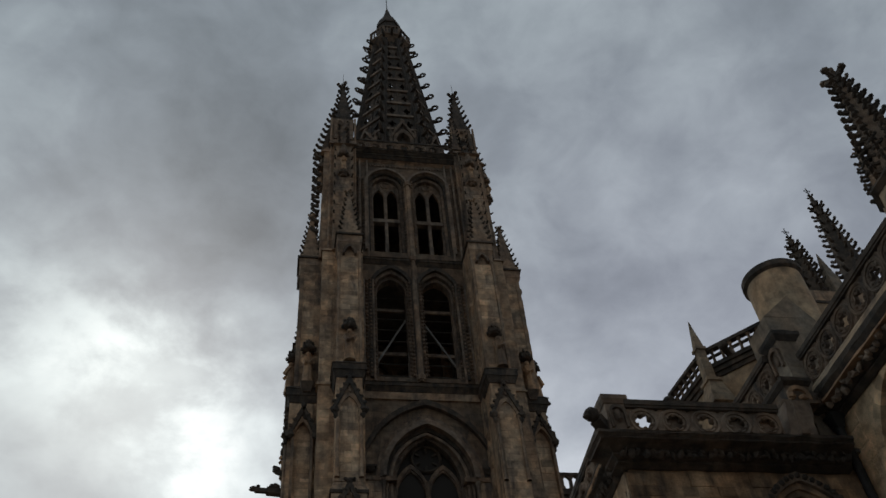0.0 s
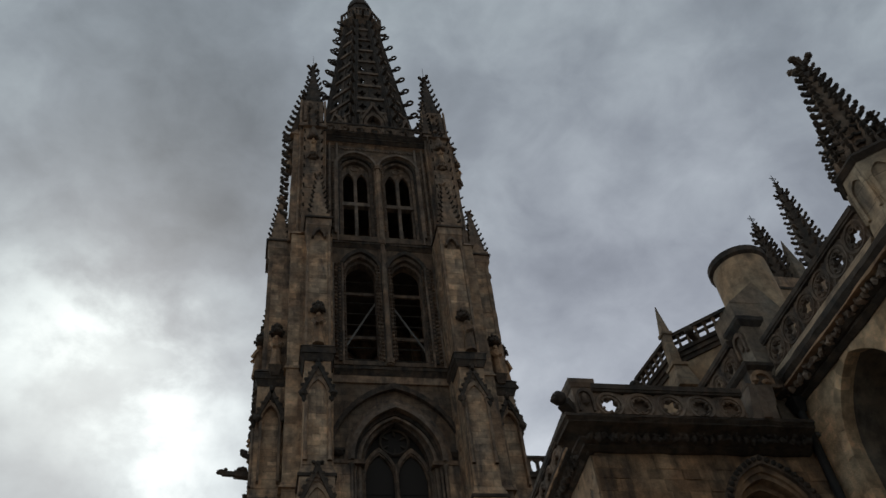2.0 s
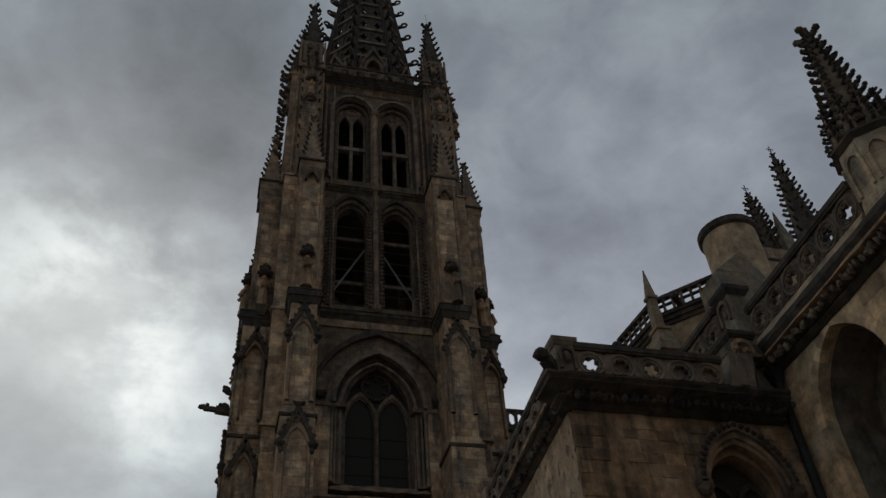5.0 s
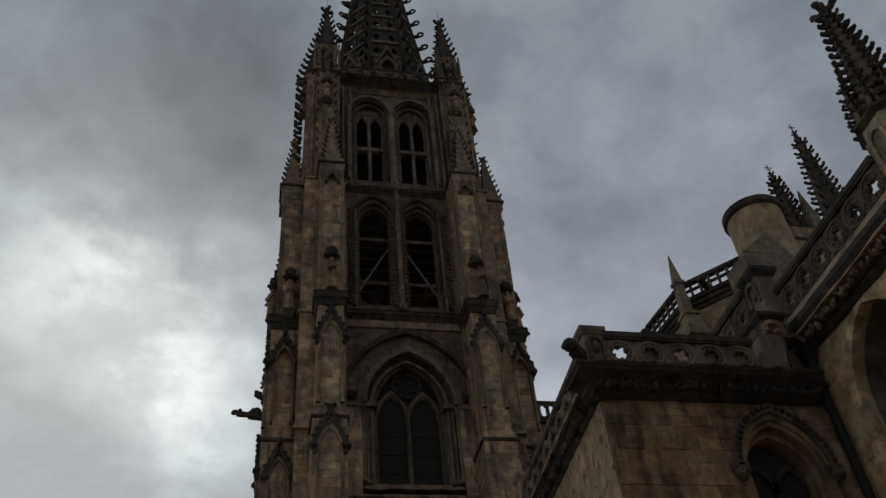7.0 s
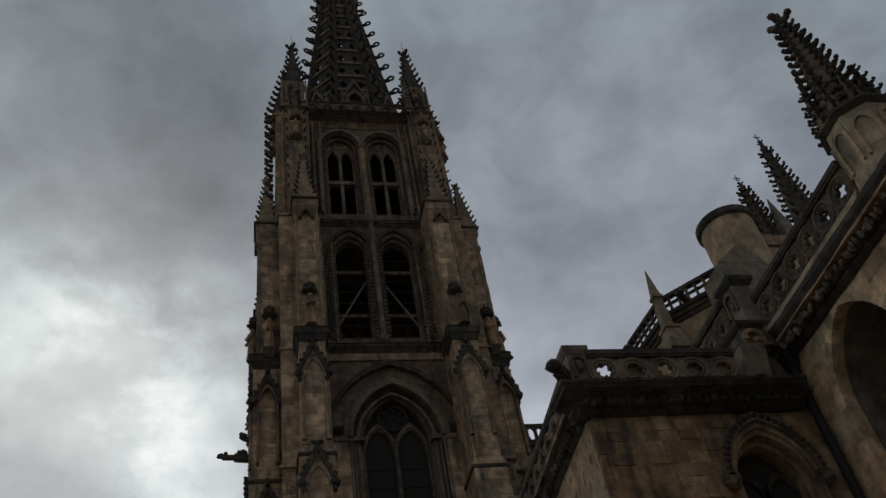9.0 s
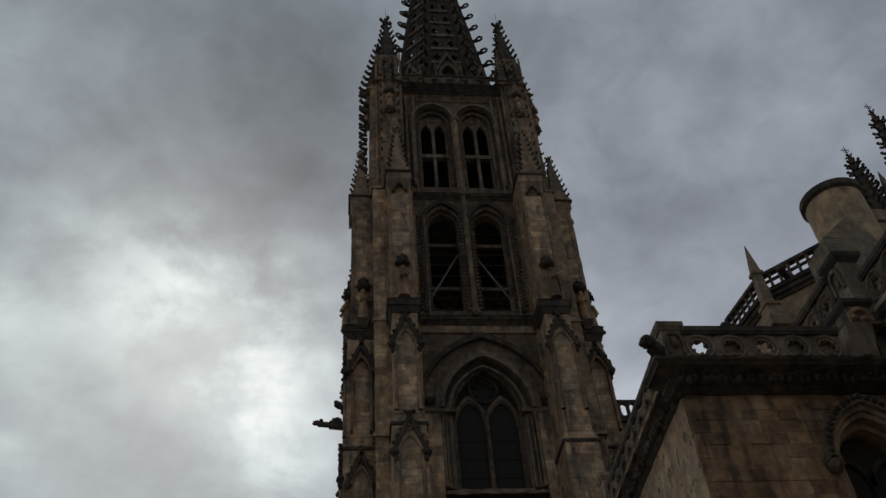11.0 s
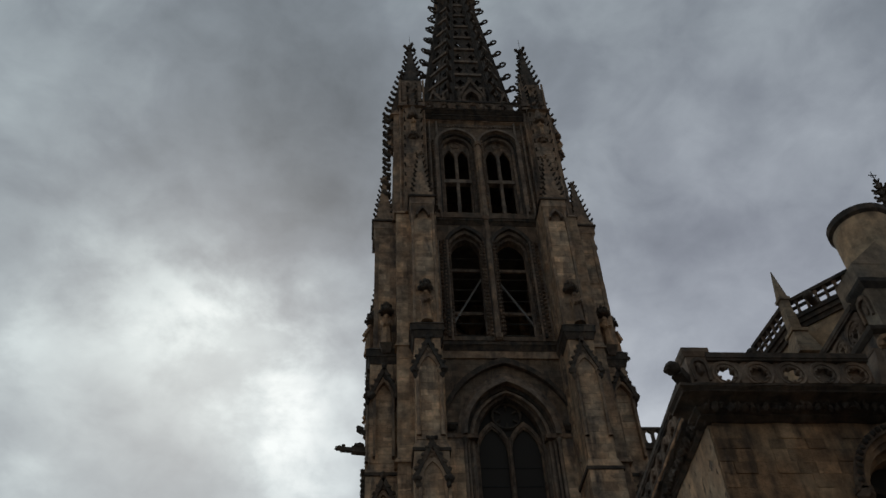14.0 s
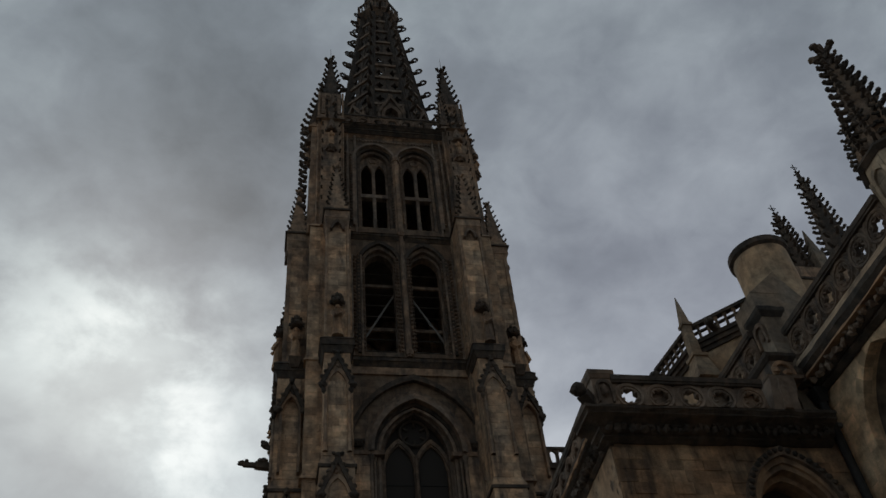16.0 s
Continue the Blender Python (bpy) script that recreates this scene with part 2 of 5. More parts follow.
def share(name, me, parent, m, label=""):
    ob = new(name, me)
    ob.parent, ob.matrix_basis = parent, m
    return tagged(ob, label)


def empty(name, x, y, z, label, category, group="", kind="", rz=0):
    ob = new(name)
    ob.matrix_basis = pose(x, y, z, 0, 0, rz)
    return tagged(ob, label, category, group, kind)


def hexa(bm, p):
    v = [bm.verts.new(q) for q in p]
    for f in ((0, 3, 2, 1), (4, 5, 6, 7), (0, 1, 5, 4), (1, 2, 6, 5), (2, 3, 7, 6), (3, 0, 4, 7)):
        bm.faces.new([v[i] for i in f])


def box(bm, x0, x1, y0, y1, z0, z1):
    hexa(bm, [(x0, y0, z0), (x1, y0, z0), (x1, y1, z0), (x0, y1, z0), (x0, y0, z1), (x1, y0, z1), (x1, y1, z1), (x0, y1, z1)])


def taper(bm, low, high, z0, z1):
    """A box whose plan goes from low to high, each (x0, x1, y0, y1)."""
    a, b = low, high
    hexa(bm, [(a[0], a[2], z0), (a[1], a[2], z0), (a[1], a[3], z0), (a[0], a[3], z0),
              (b[0], b[2], z1), (b[1], b[2], z1), (b[1], b[3], z1), (b[0], b[3], z1)])


def drum(bm, n, r0, r1, z0, z1, cx=0.0, cy=0.0, turn=0.0):
    lo = [bm.verts.new((cx + r0 * math.cos(turn + i * math.tau / n), cy + r0 * math.sin(turn + i * math.tau / n), z0)) for i in range(n)]
    hi = [bm.verts.new((cx + r1 * math.cos(turn + i * math.tau / n), cy + r1 * math.sin(turn + i * math.tau / n), z1)) for i in range(n)]
    for i in range(n):
        j = (i + 1) % n
        bm.faces.new((lo[i], lo[j], hi[j], hi[i]))
    bm.faces.new(lo[::-1])
    bm.faces.new(hi)


def bar(bm, a, b, w, h=None, up=(0, 0, 1)):
    """A square bar from a to b."""
    a, b = Vector(a), Vector(b)
    h = h or w
    d = (b - a).normalized()
    s = d.cross(Vector(up))
    s = (s if s.length > 1e-4 else d.cross(Vector((1, 0, 0)))).normalized()
    u = s.cross(d)
    c = [(-1, -1), (1, -1), (1, 1), (-1, 1)]
    hexa(bm, [a + s * i * w / 2 + u * j * h / 2 for i, j in c] + [b + s * i * w / 2 + u * j * h / 2 for i, j in c])


def slab(bm, pts, y0, y1):
    """An upright polygon of (x, z) from y0 to y1."""
    a = [bm.verts.new((x, y0, z)) for x, z in pts]
    b = [bm.verts.new((x, y1, z)) for x, z in pts]
    n = len(pts)
    bm.faces.new(a)
    bm.faces.new(b[::-1])
    for i in range(n):
        bm.faces.new((a[i], b[i], b[(i + 1) % n], a[(i + 1) % n]))


def arc(hw, zs, za, n=9):
    """The left and right arcs of a pointed arch from (-hw, zs) over (0, za) to (hw, zs)."""
    h = max(za - zs, hw * 1.0001)
    r = (hw * hw + h * h) / (2 * hw)
    a1 = math.asin(min(1, h / r))
    left = [(-hw + r - r * math.cos(a1 * i / n), zs + (r * math.sin(a1 * i / n)) * (za - zs) / h) for i in range(n + 1)]
    return left + [(-x, z) for x, z in left[-2::-1]]


def arch_line(hw, z0, zs, za, n=9):
    return [(-hw, z0)] + arc(hw, zs, za, n) + [(hw, z0)]


def band(bm, outer, inner, y0, y1, cx=0.0):
    """A moulding between two polylines of (x, z) with as many points, from y0 to y1."""
    rows = [[bm.verts.new((cx + x, y, z)) for x, z in line] for line, y in ((outer, y0), (inner, y0), (inner, y1), (outer, y1))]
    n = len(outer)
    for k in range(4):
        a, b = rows[k], rows[(k + 1) % 4]
        for i in range(n - 1):
            bm.faces.new((a[i], a[i + 1], b[i + 1], b[i]))
    bm.faces.new([r[0] for r in rows])
    bm.faces.new([r[-1] for r in rows[::-1]])


def wall_arch(bm, x0, x1, z0, z1, y0, y1, cx, hw, zb, zs, za):
    """A wall from x0 to x1 with an arched opening that goes through it."""
    box(bm, x0, cx - hw, y0, y1, z0, z1)
    box(bm, cx + hw, x1, y0, y1, z0, z1)
    if zb > z0:
        box(bm, cx - hw, cx + hw, y0, y1, z0, zb)
    line = arc(hw, zs, za)
    for (xa, a), (xb, b) in zip(line, line[1:]):
        slab(bm, [(cx + xa, a), (cx + xb, b), (cx + xb, z1), (cx + xa, z1)], y0, y1)


def foil_cell(bm, corners, depth, hole, lobes=6, deep=0.3, n=24):
    """A slab with a lobed opening: corners low-left, low-right, high-right, high-left; depth its thickness as a vector."""
    c = [Vector(p) for p in corners]
    depth = Vector(depth)
    mid = sum(c, Vector()) / 4
    rim, cut = [], []
    for i in range(n):
        a = math.tau * i / n
        s, t = math.cos(a), math.sin(a)
        k = 1 / max(abs(s), abs(t))
        u, v = (s * k + 1) / 2, (t * k + 1) / 2
        rim.append((c[0] * (1 - u) + c[1] * u) * (1 - v) + (c[3] * (1 - u) + c[2] * u) * v)
        q = hole * (1 + deep * (1 - 2 * abs(math.sin(lobes * a / 2)) if lobes == 6 else math.cos(lobes * a)))
        u, v = (s * q + 1) / 2, (t * q + 1) / 2
        cut.append((c[0] * (1 - u) + c[1] * u) * (1 - v) + (c[3] * (1 - u) + c[2] * u) * v)
    f = [[bm.verts.new(p) for p in line] for line in (rim, cut)]
    b = [[bm.verts.new(p + depth) for p in line] for line in (rim, cut)]
    for i in range(n):
        j = (i + 1) % n
        bm.faces.new((f[0][i], f[0][j], f[1][j], f[1][i]))
        bm.faces.new((b[0][j], b[0][i], b[1][i], b[1][j]))
        bm.faces.new((f[1][i], f[1][j], b[1][j], b[1][i]))
        bm.faces.new((f[0][j], f[0][i], b[0][i], b[0][j]))


def ring(bm, centre, ux, uz, r, w, seg=16, sides=5):
    """A round moulding of radius r and half-thickness w in the plane of ux and uz."""
    centre, ux, uz = Vector(centre), Vector(ux).normalized(), Vector(uz).normalized()
    n = ux.cross(uz)
    loops = []
    for i in range(seg):
        a = math.tau * i / seg
        d = ux * math.cos(a) + uz * math.sin(a)
        loops.append([bm.verts.new(centre + d * (r + w * math.cos(b * math.tau / sides)) + n * w * math.sin(b * math.tau / sides)) for b in range(sides)])
    for i in range(seg):
        for k in range(sides):
            bm.faces.new((loops[i][k], loops[(i + 1) % seg][k], loops[(i + 1) % seg][(k + 1) % sides], loops[i][(k + 1) % sides]))


def blob(bm, x, y, z, rx, ry, rz, rough=0.0, sub=1):
    m = Matrix.Translation((x, y, z)) @ Matrix.Diagonal((rx, ry, rz, 1))
    made = bmesh.ops.create_icosphere(bm, subdivisions=sub, radius=1, matrix=m)["verts"]
    for v in made:
        v.co += Vector((random.uniform(-1, 1) * rx, random.uniform(-1, 1) * ry, random.uniform(-1, 1) * rz)) * rough


def crocket_mesh(size, mat):
    """A hooked leaf that grows out along +x and curls up."""
    bm = bmesh.new()
    pts = [(-0.15, 0.0, 0.32), (0.35, 0.02, 0.27), (0.75, 0.16, 0.24), (1.0, 0.42, 0.30)]
    for (a, za, wa), (b, zb, wb) in zip(pts, pts[1:]):
        hexa(bm, [Vector(p) * size for p in ((a, -wa, za - wa), (a, wa, za - wa), (a, wa, za + wa * 0.7), (a, -wa, za + wa * 0.7),
                                             (b, -wb, zb - wb), (b, wb, zb - wb), (b, wb, zb + wb * 0.7), (b, -wb, zb + wb * 0.7))])
    blob(bm, 0.98 * size, 0, 0.5 * size, 0.40 * size, 0.44 * size, 0.36 * size, 0.12)
    return mesh_of("crocket", bm, mat)


def finial(bm, z, s):
    """A knop with four curled arms and a bud."""
    drum(bm, 6, 0.10 * s, 0.16 * s, z - 0.2 * s, z + 0.15 * s)
    for k in range(4):
        c, n = math.cos(k * math.pi / 2 + 0.4), math.sin(k * math.pi / 2 + 0.4)
        bar(bm, (0, 0, z + 0.1 * s), (0.42 * s * c, 0.42 * s * n, z + 0.28 * s), 0.2 * s)
        blob(bm, 0.48 * s * c, 0.48 * s * n, z + 0.38 * s, 0.19 * s, 0.19 * s, 0.15 * s, 0.1)
    blob(bm, 0, 0, z + 0.62 * s, 0.2 * s, 0.2 * s, 0.28 * s, 0.1)


def pinnacle(parent, x, y, z0, z1, r, mat, crocket, rows, n=4, label="", fin=1.0, turn=math.pi / 4, rod=0.0):
    """A tapered spirelet with leaves up its edges and a finial; the leaves are objects on one mesh."""
    bm = bmesh.new()
    h = z1 - z0
    drum(bm, n, r * 1.18, r * 1.18, 0, 0.06 * h, turn=turn)
    drum(bm, n, r, 0.09 * r + 0.03, 0.06 * h, h - 0.3 * fin, turn=turn)
    finial(bm, h - 0.55 * fin, fin)
    for k in range(n):
        # gablet at the foot of each face
        a = turn + (k + 0.5) * math.tau / n
        d, s = Vector((math.cos(a), math.sin(a), 0)), Vector((-math.sin(a), math.cos(a), 0))
        f = r * math.cos(math.pi / n)
        w = r * math.sin(math.pi / n) * 0.9
        p = [d * f * 1.02 - s * w, d * f * 1.02 + s * w]
        tip = d * f * 0.93 + Vector((0, 0, 0.24 * h))
        vs = [bm.verts.new(q + Vector((0, 0, 0.06 * h))) for q in p] + [bm.verts.new(tip + d * 0.06), bm.verts.new(Vector((0, 0, 0.06 * h)))]
        bm.faces.new((vs[0], vs[1], vs[2]))
        bm.faces.new((vs[1], vs[3], vs[2]))
        bm.faces.new((vs[3], vs[0], vs[2]))
    if rod:
        drum(bm, 5, 0.02, 0.012, h - 0.1, h + rod)
    ob = part("pinnacle", bm, mat, parent, label, Matrix.Translation((x, y, z0)))
    for i in range(rows):
        f = 0.10 + 0.78 * i / max(1, rows - 1)
        rr = r + (0.09 * r + 0.03 - r) * f
        for k in range(n):
            a = turn + k * math.tau / n
            share("crocket", crocket, ob, Matrix.Translation((rr * math.cos(a), rr * math.sin(a), f * h)) @ Matrix.Rotation(a, 4, "Z")
                  @ Matrix.Scale(0.75 + 0.5 * (1 - f), 4))
    return ob


def stone_mesh():
    """A squared block face, 1 x 1, a little proud, with worn edges; it faces -y."""
    bm = bmesh.new()
    a = [bm.verts.new(p) for p in ((-0.5, 0.02, -0.5), (0.5, 0.02, -0.5), (0.5, 0.02, 0.5), (-0.5, 0.02, 0.5))]
    b = [bm.verts.new((x * 0.985, -0.004, z * 0.985)) for x, z in ((-0.5, -0.5), (0.5, -0.5), (0.5, 0.5), (-0.5, 0.5))]
    c = [bm.verts.new((x * 0.95, -0.008, z * 0.94)) for x, z in ((-0.5, -0.5), (0.5, -0.5), (0.5, 0.5), (-0.5, 0.5))]
    for lo, hi in ((a, b), (b, c)):
        for i in range(4):
            bm.faces.new((lo[i], lo[(i + 1) % 4], hi[(i + 1) % 4], hi[i]))
    bm.faces.new(c)
    return bm


STONES = {}


def courses(parent, mat, m, width, z0, z1, course, length, seed, free=None, name="stone", gap=0.008, rough=0.007):
    """Blocks in courses over a wall face: x from 0 to width along m's x axis, facing its -y. free(x, z, w, h) tells where no block may lie."""
    if mat.name not in STONES:
        STONES[mat.name] = mesh_of("stone", stone_mesh(), mat)
    rnd = random.Random(seed)
    z = z0
    while z < z1 - 0.12:
        h = min(course * rnd.uniform(0.85, 1.15), z1 - z)
        x = 0.0
        first = rnd.uniform(0.35, 1.0)
        while x < width - 0.05:
            w = length * (first if x == 0 else rnd.uniform(0.7, 1.35))
            if width - x - w < 0.25 * length:
                w = width - x
            w = min(w, width - x)
            if free is None or not free(x + w / 2, z + h / 2, w, h):
                share(name, STONES[mat.name], parent, m @ Matrix.Translation((x + w / 2, rnd.uniform(-1.1, 0.9) * rough, z + h / 2)) @ Matrix.Rotation(rnd.uniform(-0.8, 0.8) * rough, 4, "Y")
                      @ Matrix.Diagonal((w - gap, 1, h - gap, 1)))
            x += w
        z += h


def parapet(parent, a, b, z0, z1, count, mat, face, thick=0.2, hole=0.42, lobes=6, deep=0.22, foot=0.1, foot_mat=None, head=0.19, blind=()):
    """An openwork parapet from a to b: rails and a row of pierced panels with a raised ring; face: the side it shows."""
    a, b = Vector((*a, 0)), Vector((*b, 0))
    d = (b - a)
    length = d.length
    d.normalize()
    out = Vector((*face, 0))
    m = Matrix(((d.x, -out.x, 0, a.x), (d.y, -out.y, 0, a.y), (0, 0, 1, 0), (0, 0, 0, 1)))
    bm = bmesh.new()
    box(bm, 0, length, -thick * 0.65, thick * 0.65, z1 - 0.13, z1)
    box(bm, 0, length, -thick * 0.55, thick * 0.55, z1 - head, z1 - 0.13)
    part("top_rail", bm, mat[1], parent, "", m)
    bm = bmesh.new()
    taper(bm, (0, length, -thick * 0.9, thick * 0.6), (0, length, -thick * 0.45, thick * 0.6), z0, z0 + foot)
    part("bottom_rail", bm, foot_mat or mat[1], parent, "", m)
    w, lo, hi = length / count, z0 + foot, z1 - head
    bm = bmesh.new()
    foil_cell(bm, [(-w / 2, -0.25 * thick, lo), (w / 2, -0.25 * thick, lo), (w / 2, -0.25 * thick, hi), (-w / 2, -0.25 * thick, hi)],
              (0, 0.5 * thick, 0), hole, lobes, deep, 36)
    r = min(w, hi - lo) * 0.47
    ring(bm, (0, -0.25 * thick, (lo + hi) / 2), (1, 0, 0), (0, 0, 1), r, 0.05, 20)
    ring(bm, (0, -0.22 * thick, (lo + hi) / 2), (1, 0, 0), (0, 0, 1), r * 0.72, 0.03, 18)
    for k in range(lobes):
        t = (k + 0.5) * math.tau / lobes
        blob(bm, r * 0.62 * math.cos(t), -0.25 * thick, (lo + hi) / 2 + r * 0.62 * math.sin(t), 0.045, 0.06, 0.045)
    for sx in (-1, 1):
        bar(bm, (sx * w / 2, -0.25 * thick, lo), (sx * (w / 2 - 0.12), -0.25 * thick, lo + 0.22), 0.05)
    me = mesh_of("pierced_panel", bm, mat[0])
    for i in range(count):
        share("pierced_panel", me, parent, m @ Matrix.Translation(((i + 0.5) * w, 0, 0)))
        # added slab that closes the opening, in place of dark things behind it
        if i in blind:
            bm = bmesh.new()
            box(bm, i * w + 0.02, (i + 1) * w - 0.02, thick * 0.26, thick * 0.48, lo, hi)
            part("backing_slab", bm, mat[0], parent, "", m)


def statue_mesh(h):
    """A robed figure as one plain shape."""
    bm = bmesh.new()
    drum(bm, 8, 0.30 * h / 2, 0.27 * h / 2, 0, 0.15 * h)
    drum(bm, 8, 0.26 * h / 2, 0.21 * h / 2, 0.15 * h, 0.55 * h)
    drum(bm, 8, 0.21 * h / 2, 0.29 * h / 2, 0.55 * h, 0.76 * h)
    drum(bm, 8, 0.29 * h / 2, 0.10 * h / 2, 0.76 * h, 0.84 * h)
    blob(bm, 0, 0, 0.91 * h, 0.075 * h, 0.08 * h, 0.095 * h)
    bar(bm, (-0.13 * h, -0.02 * h, 0.74 * h), (-0.05 * h, -0.15 * h, 0.52 * h), 0.08 * h)
    bar(bm, (0.13 * h, -0.02 * h, 0.74 * h), (0.06 * h, -0.15 * h, 0.56 * h), 0.08 * h)
    return bm


# ---- ground ----
bm = bmesh.new()
box(bm, -1500, 1500, -1500, 1500, -0.5, 0)
tagged(part("ground", bm, PAVING), "grey stone paving of the cathedral square", "ground", kind="structure")

# ---- the bell tower: centre CX, CY; four alike sides ----
CX, CY = 6.79, 41.33
tower = empty("bell_tower", CX, CY, 0, "tall brown limestone Gothic bell tower with openwork spire", "tower")
SIDES = [Matrix.Rotation(k * math.pi / 2, 4, "Z") for k in range(4)]
CORE, FACE, OFF = 4.9, 7.0, 4.0
leaf = crocket_mesh(0.26, CRUST_SHADE)
leaf_small = crocket_mesh(0.17, CRUST_SHADE)


def all_sides(name, bm, mat, label="", sides=SIDES):
    me = mesh_of(name, bm, mat)
    return [share(name, me, tower, m, label) for m in sides]


# corner piers that join the two buttresses of each corner
bm = bmesh.new()
box(bm, -5.5, -3.1, -5.5, -3.1, 0, 40.0)
taper(bm, (-5.6, -3.1, -5.6, -3.1), (-5.45, -3.1, -5.45, -3.1), 29.9, 30.35)
taper(bm, (-5.6, -3.1, -5.6, -3.1), (-5.4, -3.1, -5.4, -3.1), 40.0, 40.35)
taper(bm, (-5.65, -3.1, -5.65, -3.1), (-5.5, -3.1, -5.5, -3.1), 23.0, 23.35)
worn(bm, 2, 16.0, 40.2, 0.42, 0.02)
piers = all_sides("corner_pier", bm, ASHLAR)
for side, pier in ((SIDES[0], piers[0]),):
    courses(pier, BLOCK, Matrix.Translation((-5.5, -5.5, 0)), 0.62, 18.2, 40, 0.42, 0.7, 11)


def buttress(plain, zs=23.4):
    """One buttress with its axis on x = 0 and its face at y = -FACE: three stages with set-offs, blind arches, gables and a cap."""
    bm = bmesh.new()
    w = 0.80
    box(bm, -w, w, -FACE, -4.6, 0, zs - 0.5)
    taper(bm, (-0.84, 0.84, -FACE - 0.04, -4.6), (-0.7, 0.7, -FACE + 0.15, -4.6), zs - 0.5, zs)
    box(bm, -0.66, 0.66, -FACE + 0.12, -4.6, zs, 29.6)
    box(bm, -0.60, 0.60, -6.65, -4.6, 30.3, 39.2)
    worn(bm, 2, 16.0, 39.5, 0.42, 0.022)
    ob = part("buttress", bm, ASHLAR, tower)
    bm = bmesh.new()
    box(bm, -0.88, 0.88, -FACE - 0.06, -4.6, zs - 0.66, zs - 0.5)
    part("set_off", bm, CRUST_SHADE, ob)
    # moulded cap under the upper stage
    bm = bmesh.new()
    taper(bm, (-0.70, 0.70, -FACE + 0.08, -4.6), (-0.82, 0.82, -FACE - 0.04, -4.6), 29.35, 29.75)
    box(bm, -0.86, 0.86, -FACE - 0.08, -4.6, 29.75, 30.15)
    taper(bm, (-0.90, 0.90, -FACE - 0.12, -4.6), (-0.72, 0.72, -FACE + 0.1, -4.6), 30.15, 30.38)
    worn(bm, 0, -0.8, 0.8, 0.3, 0.02)
    part("cap", bm, CRUST_SHADE, ob)
    # blind arches with gables
    for z0, z1, proud in ((23.6, 28.3, -FACE + 0.12), (17.6, 22.3, -FACE)):
        if plain and z0 < 20:
            continue
        bm = bmesh.new()
        for s in (-1, 1):
            drum(bm, 8, 0.085, 0.085, z0, z1 - 1.2, s * 0.56, proud - 0.06)
            drum(bm, 8, 0.12, 0.09, z0, z0 + 0.2, s * 0.56, proud - 0.06)
            drum(bm, 8, 0.09, 0.16, z1 - 1.25, z1 - 1.0, s * 0.56, proud - 0.06)
        part("colonnette", bm, STONE, ob)
        bm = bmesh.new()
        line, inner = arc(0.64, z1 - 1.05, z1 + 0.12, 6), arc(0.46, z1 - 1.05, z1 - 0.15, 6)
        band(bm, line, inner, proud - 0.10, proud + 0.02)
        part("blind_arch", bm, STONE, ob)
        bm = bmesh.new()
        line = arc(0.62, z1 - 1.05, z1 + 0.1, 6)
        for (xa, za), (xb, zb) in zip(line, line[1:]):
            ta, tb = (z1 + 0.7 - 1.75 * abs(q) / 0.72 for q in (xa, xb))
            slab(bm, [(xa, za), (xb, zb), (xb, max(zb, tb) + 0.02), (xa, max(za, ta) + 0.02)], proud - 0.09, proud + 0.02)
        for i in range(7):
            blob(bm, random.uniform(-0.22, 0.22), proud - 0.1, z1 + random.uniform(0.1, 0.5), 0.1, 0.06, 0.11, 0.3)
        part("spandrel", bm, CARVED, ob)
        bm = bmesh.new()
        for s in (-1, 1):
            bar(bm, (s * 0.78, proud - 0.10, z1 - 1.0), (0, proud - 0.10, z1 + 0.85), 0.2, 0.2, (0, 1, 0))
            blob(bm, s * 0.70, proud - 0.10, z1 - 1.0, 0.23, 0.2, 0.22, 0.22, 2)
            blob(bm, s * 0.66, proud - 0.08, z1 - 1.28, 0.15, 0.15, 0.22, 0.22)
            for i in range(4):
                f = 0.2 + 0.19 * i
                blob(bm, s * 0.92 * (1 - f), proud - 0.15, z1 - 0.92 + 1.85 * f, 0.13, 0.10, 0.12, 0.3)
        blob(bm, 0, proud - 0.12, z1 + 0.98, 0.15, 0.15, 0.2, 0.2)
        for q in (-1, 1):
            blob(bm, q * 0.17, proud - 0.12, z1 + 1.05, 0.13, 0.12, 0.11, 0.25)
        part("gable", bm, CRUST_SHADE, ob)
    # upper stage: pilaster strips, bracket and canopy round the statue's place, capped head
    bm = bmesh.new()
    for s in (-1, 1):
        box(bm, s * 0.60 - 0.07, s * 0.60 + 0.07, -6.73, -6.5, 30.38, 39.2)
    worn(bm, 2, 30.6, 39.1, 0.4, 0.015)
    part("pilaster", bm, STONE, ob)
    bm = bmesh.new()
    drum(bm, 6, 0.26, 0.34, 32.7, 32.95, 0, -6.82)
    drum(bm, 6, 0.33, 0.22, 32.95, 33.2, 0, -6.8)
    drum(bm, 6, 0.18, 0.06, 33.2, 33.6, 0, -6.74)
    for k in range(8):
        blob(bm, 0.34 * math.cos(k * 0.785), -6.82 + 0.34 * math.sin(k * 0.785), 32.8, 0.11, 0.11, 0.15, 0.25)
        blob(bm, 0.26 * math.cos(k * 0.785 + 0.4), -6.8 + 0.26 * math.sin(k * 0.785 + 0.4), 33.16, 0.1, 0.1, 0.13, 0.25)
    part("canopy", bm, CRUST_SHADE, ob)
    bm = bmesh.new()
    taper(bm, (-0.60, 0.60, -6.65, -4.6), (-0.72, 0.72, -6.82, -4.6), 39.0, 39.5)
    box(bm, -0.74, 0.74, -6.84, -4.6, 39.5, 40.1)
    taper(bm, (-0.80, 0.80, -6.92, -4.6), (-0.68, 0.68, -6.7, -4.6), 40.1, 40.35)
    part("head", bm, STONE, ob)
    bm = bmesh.new()
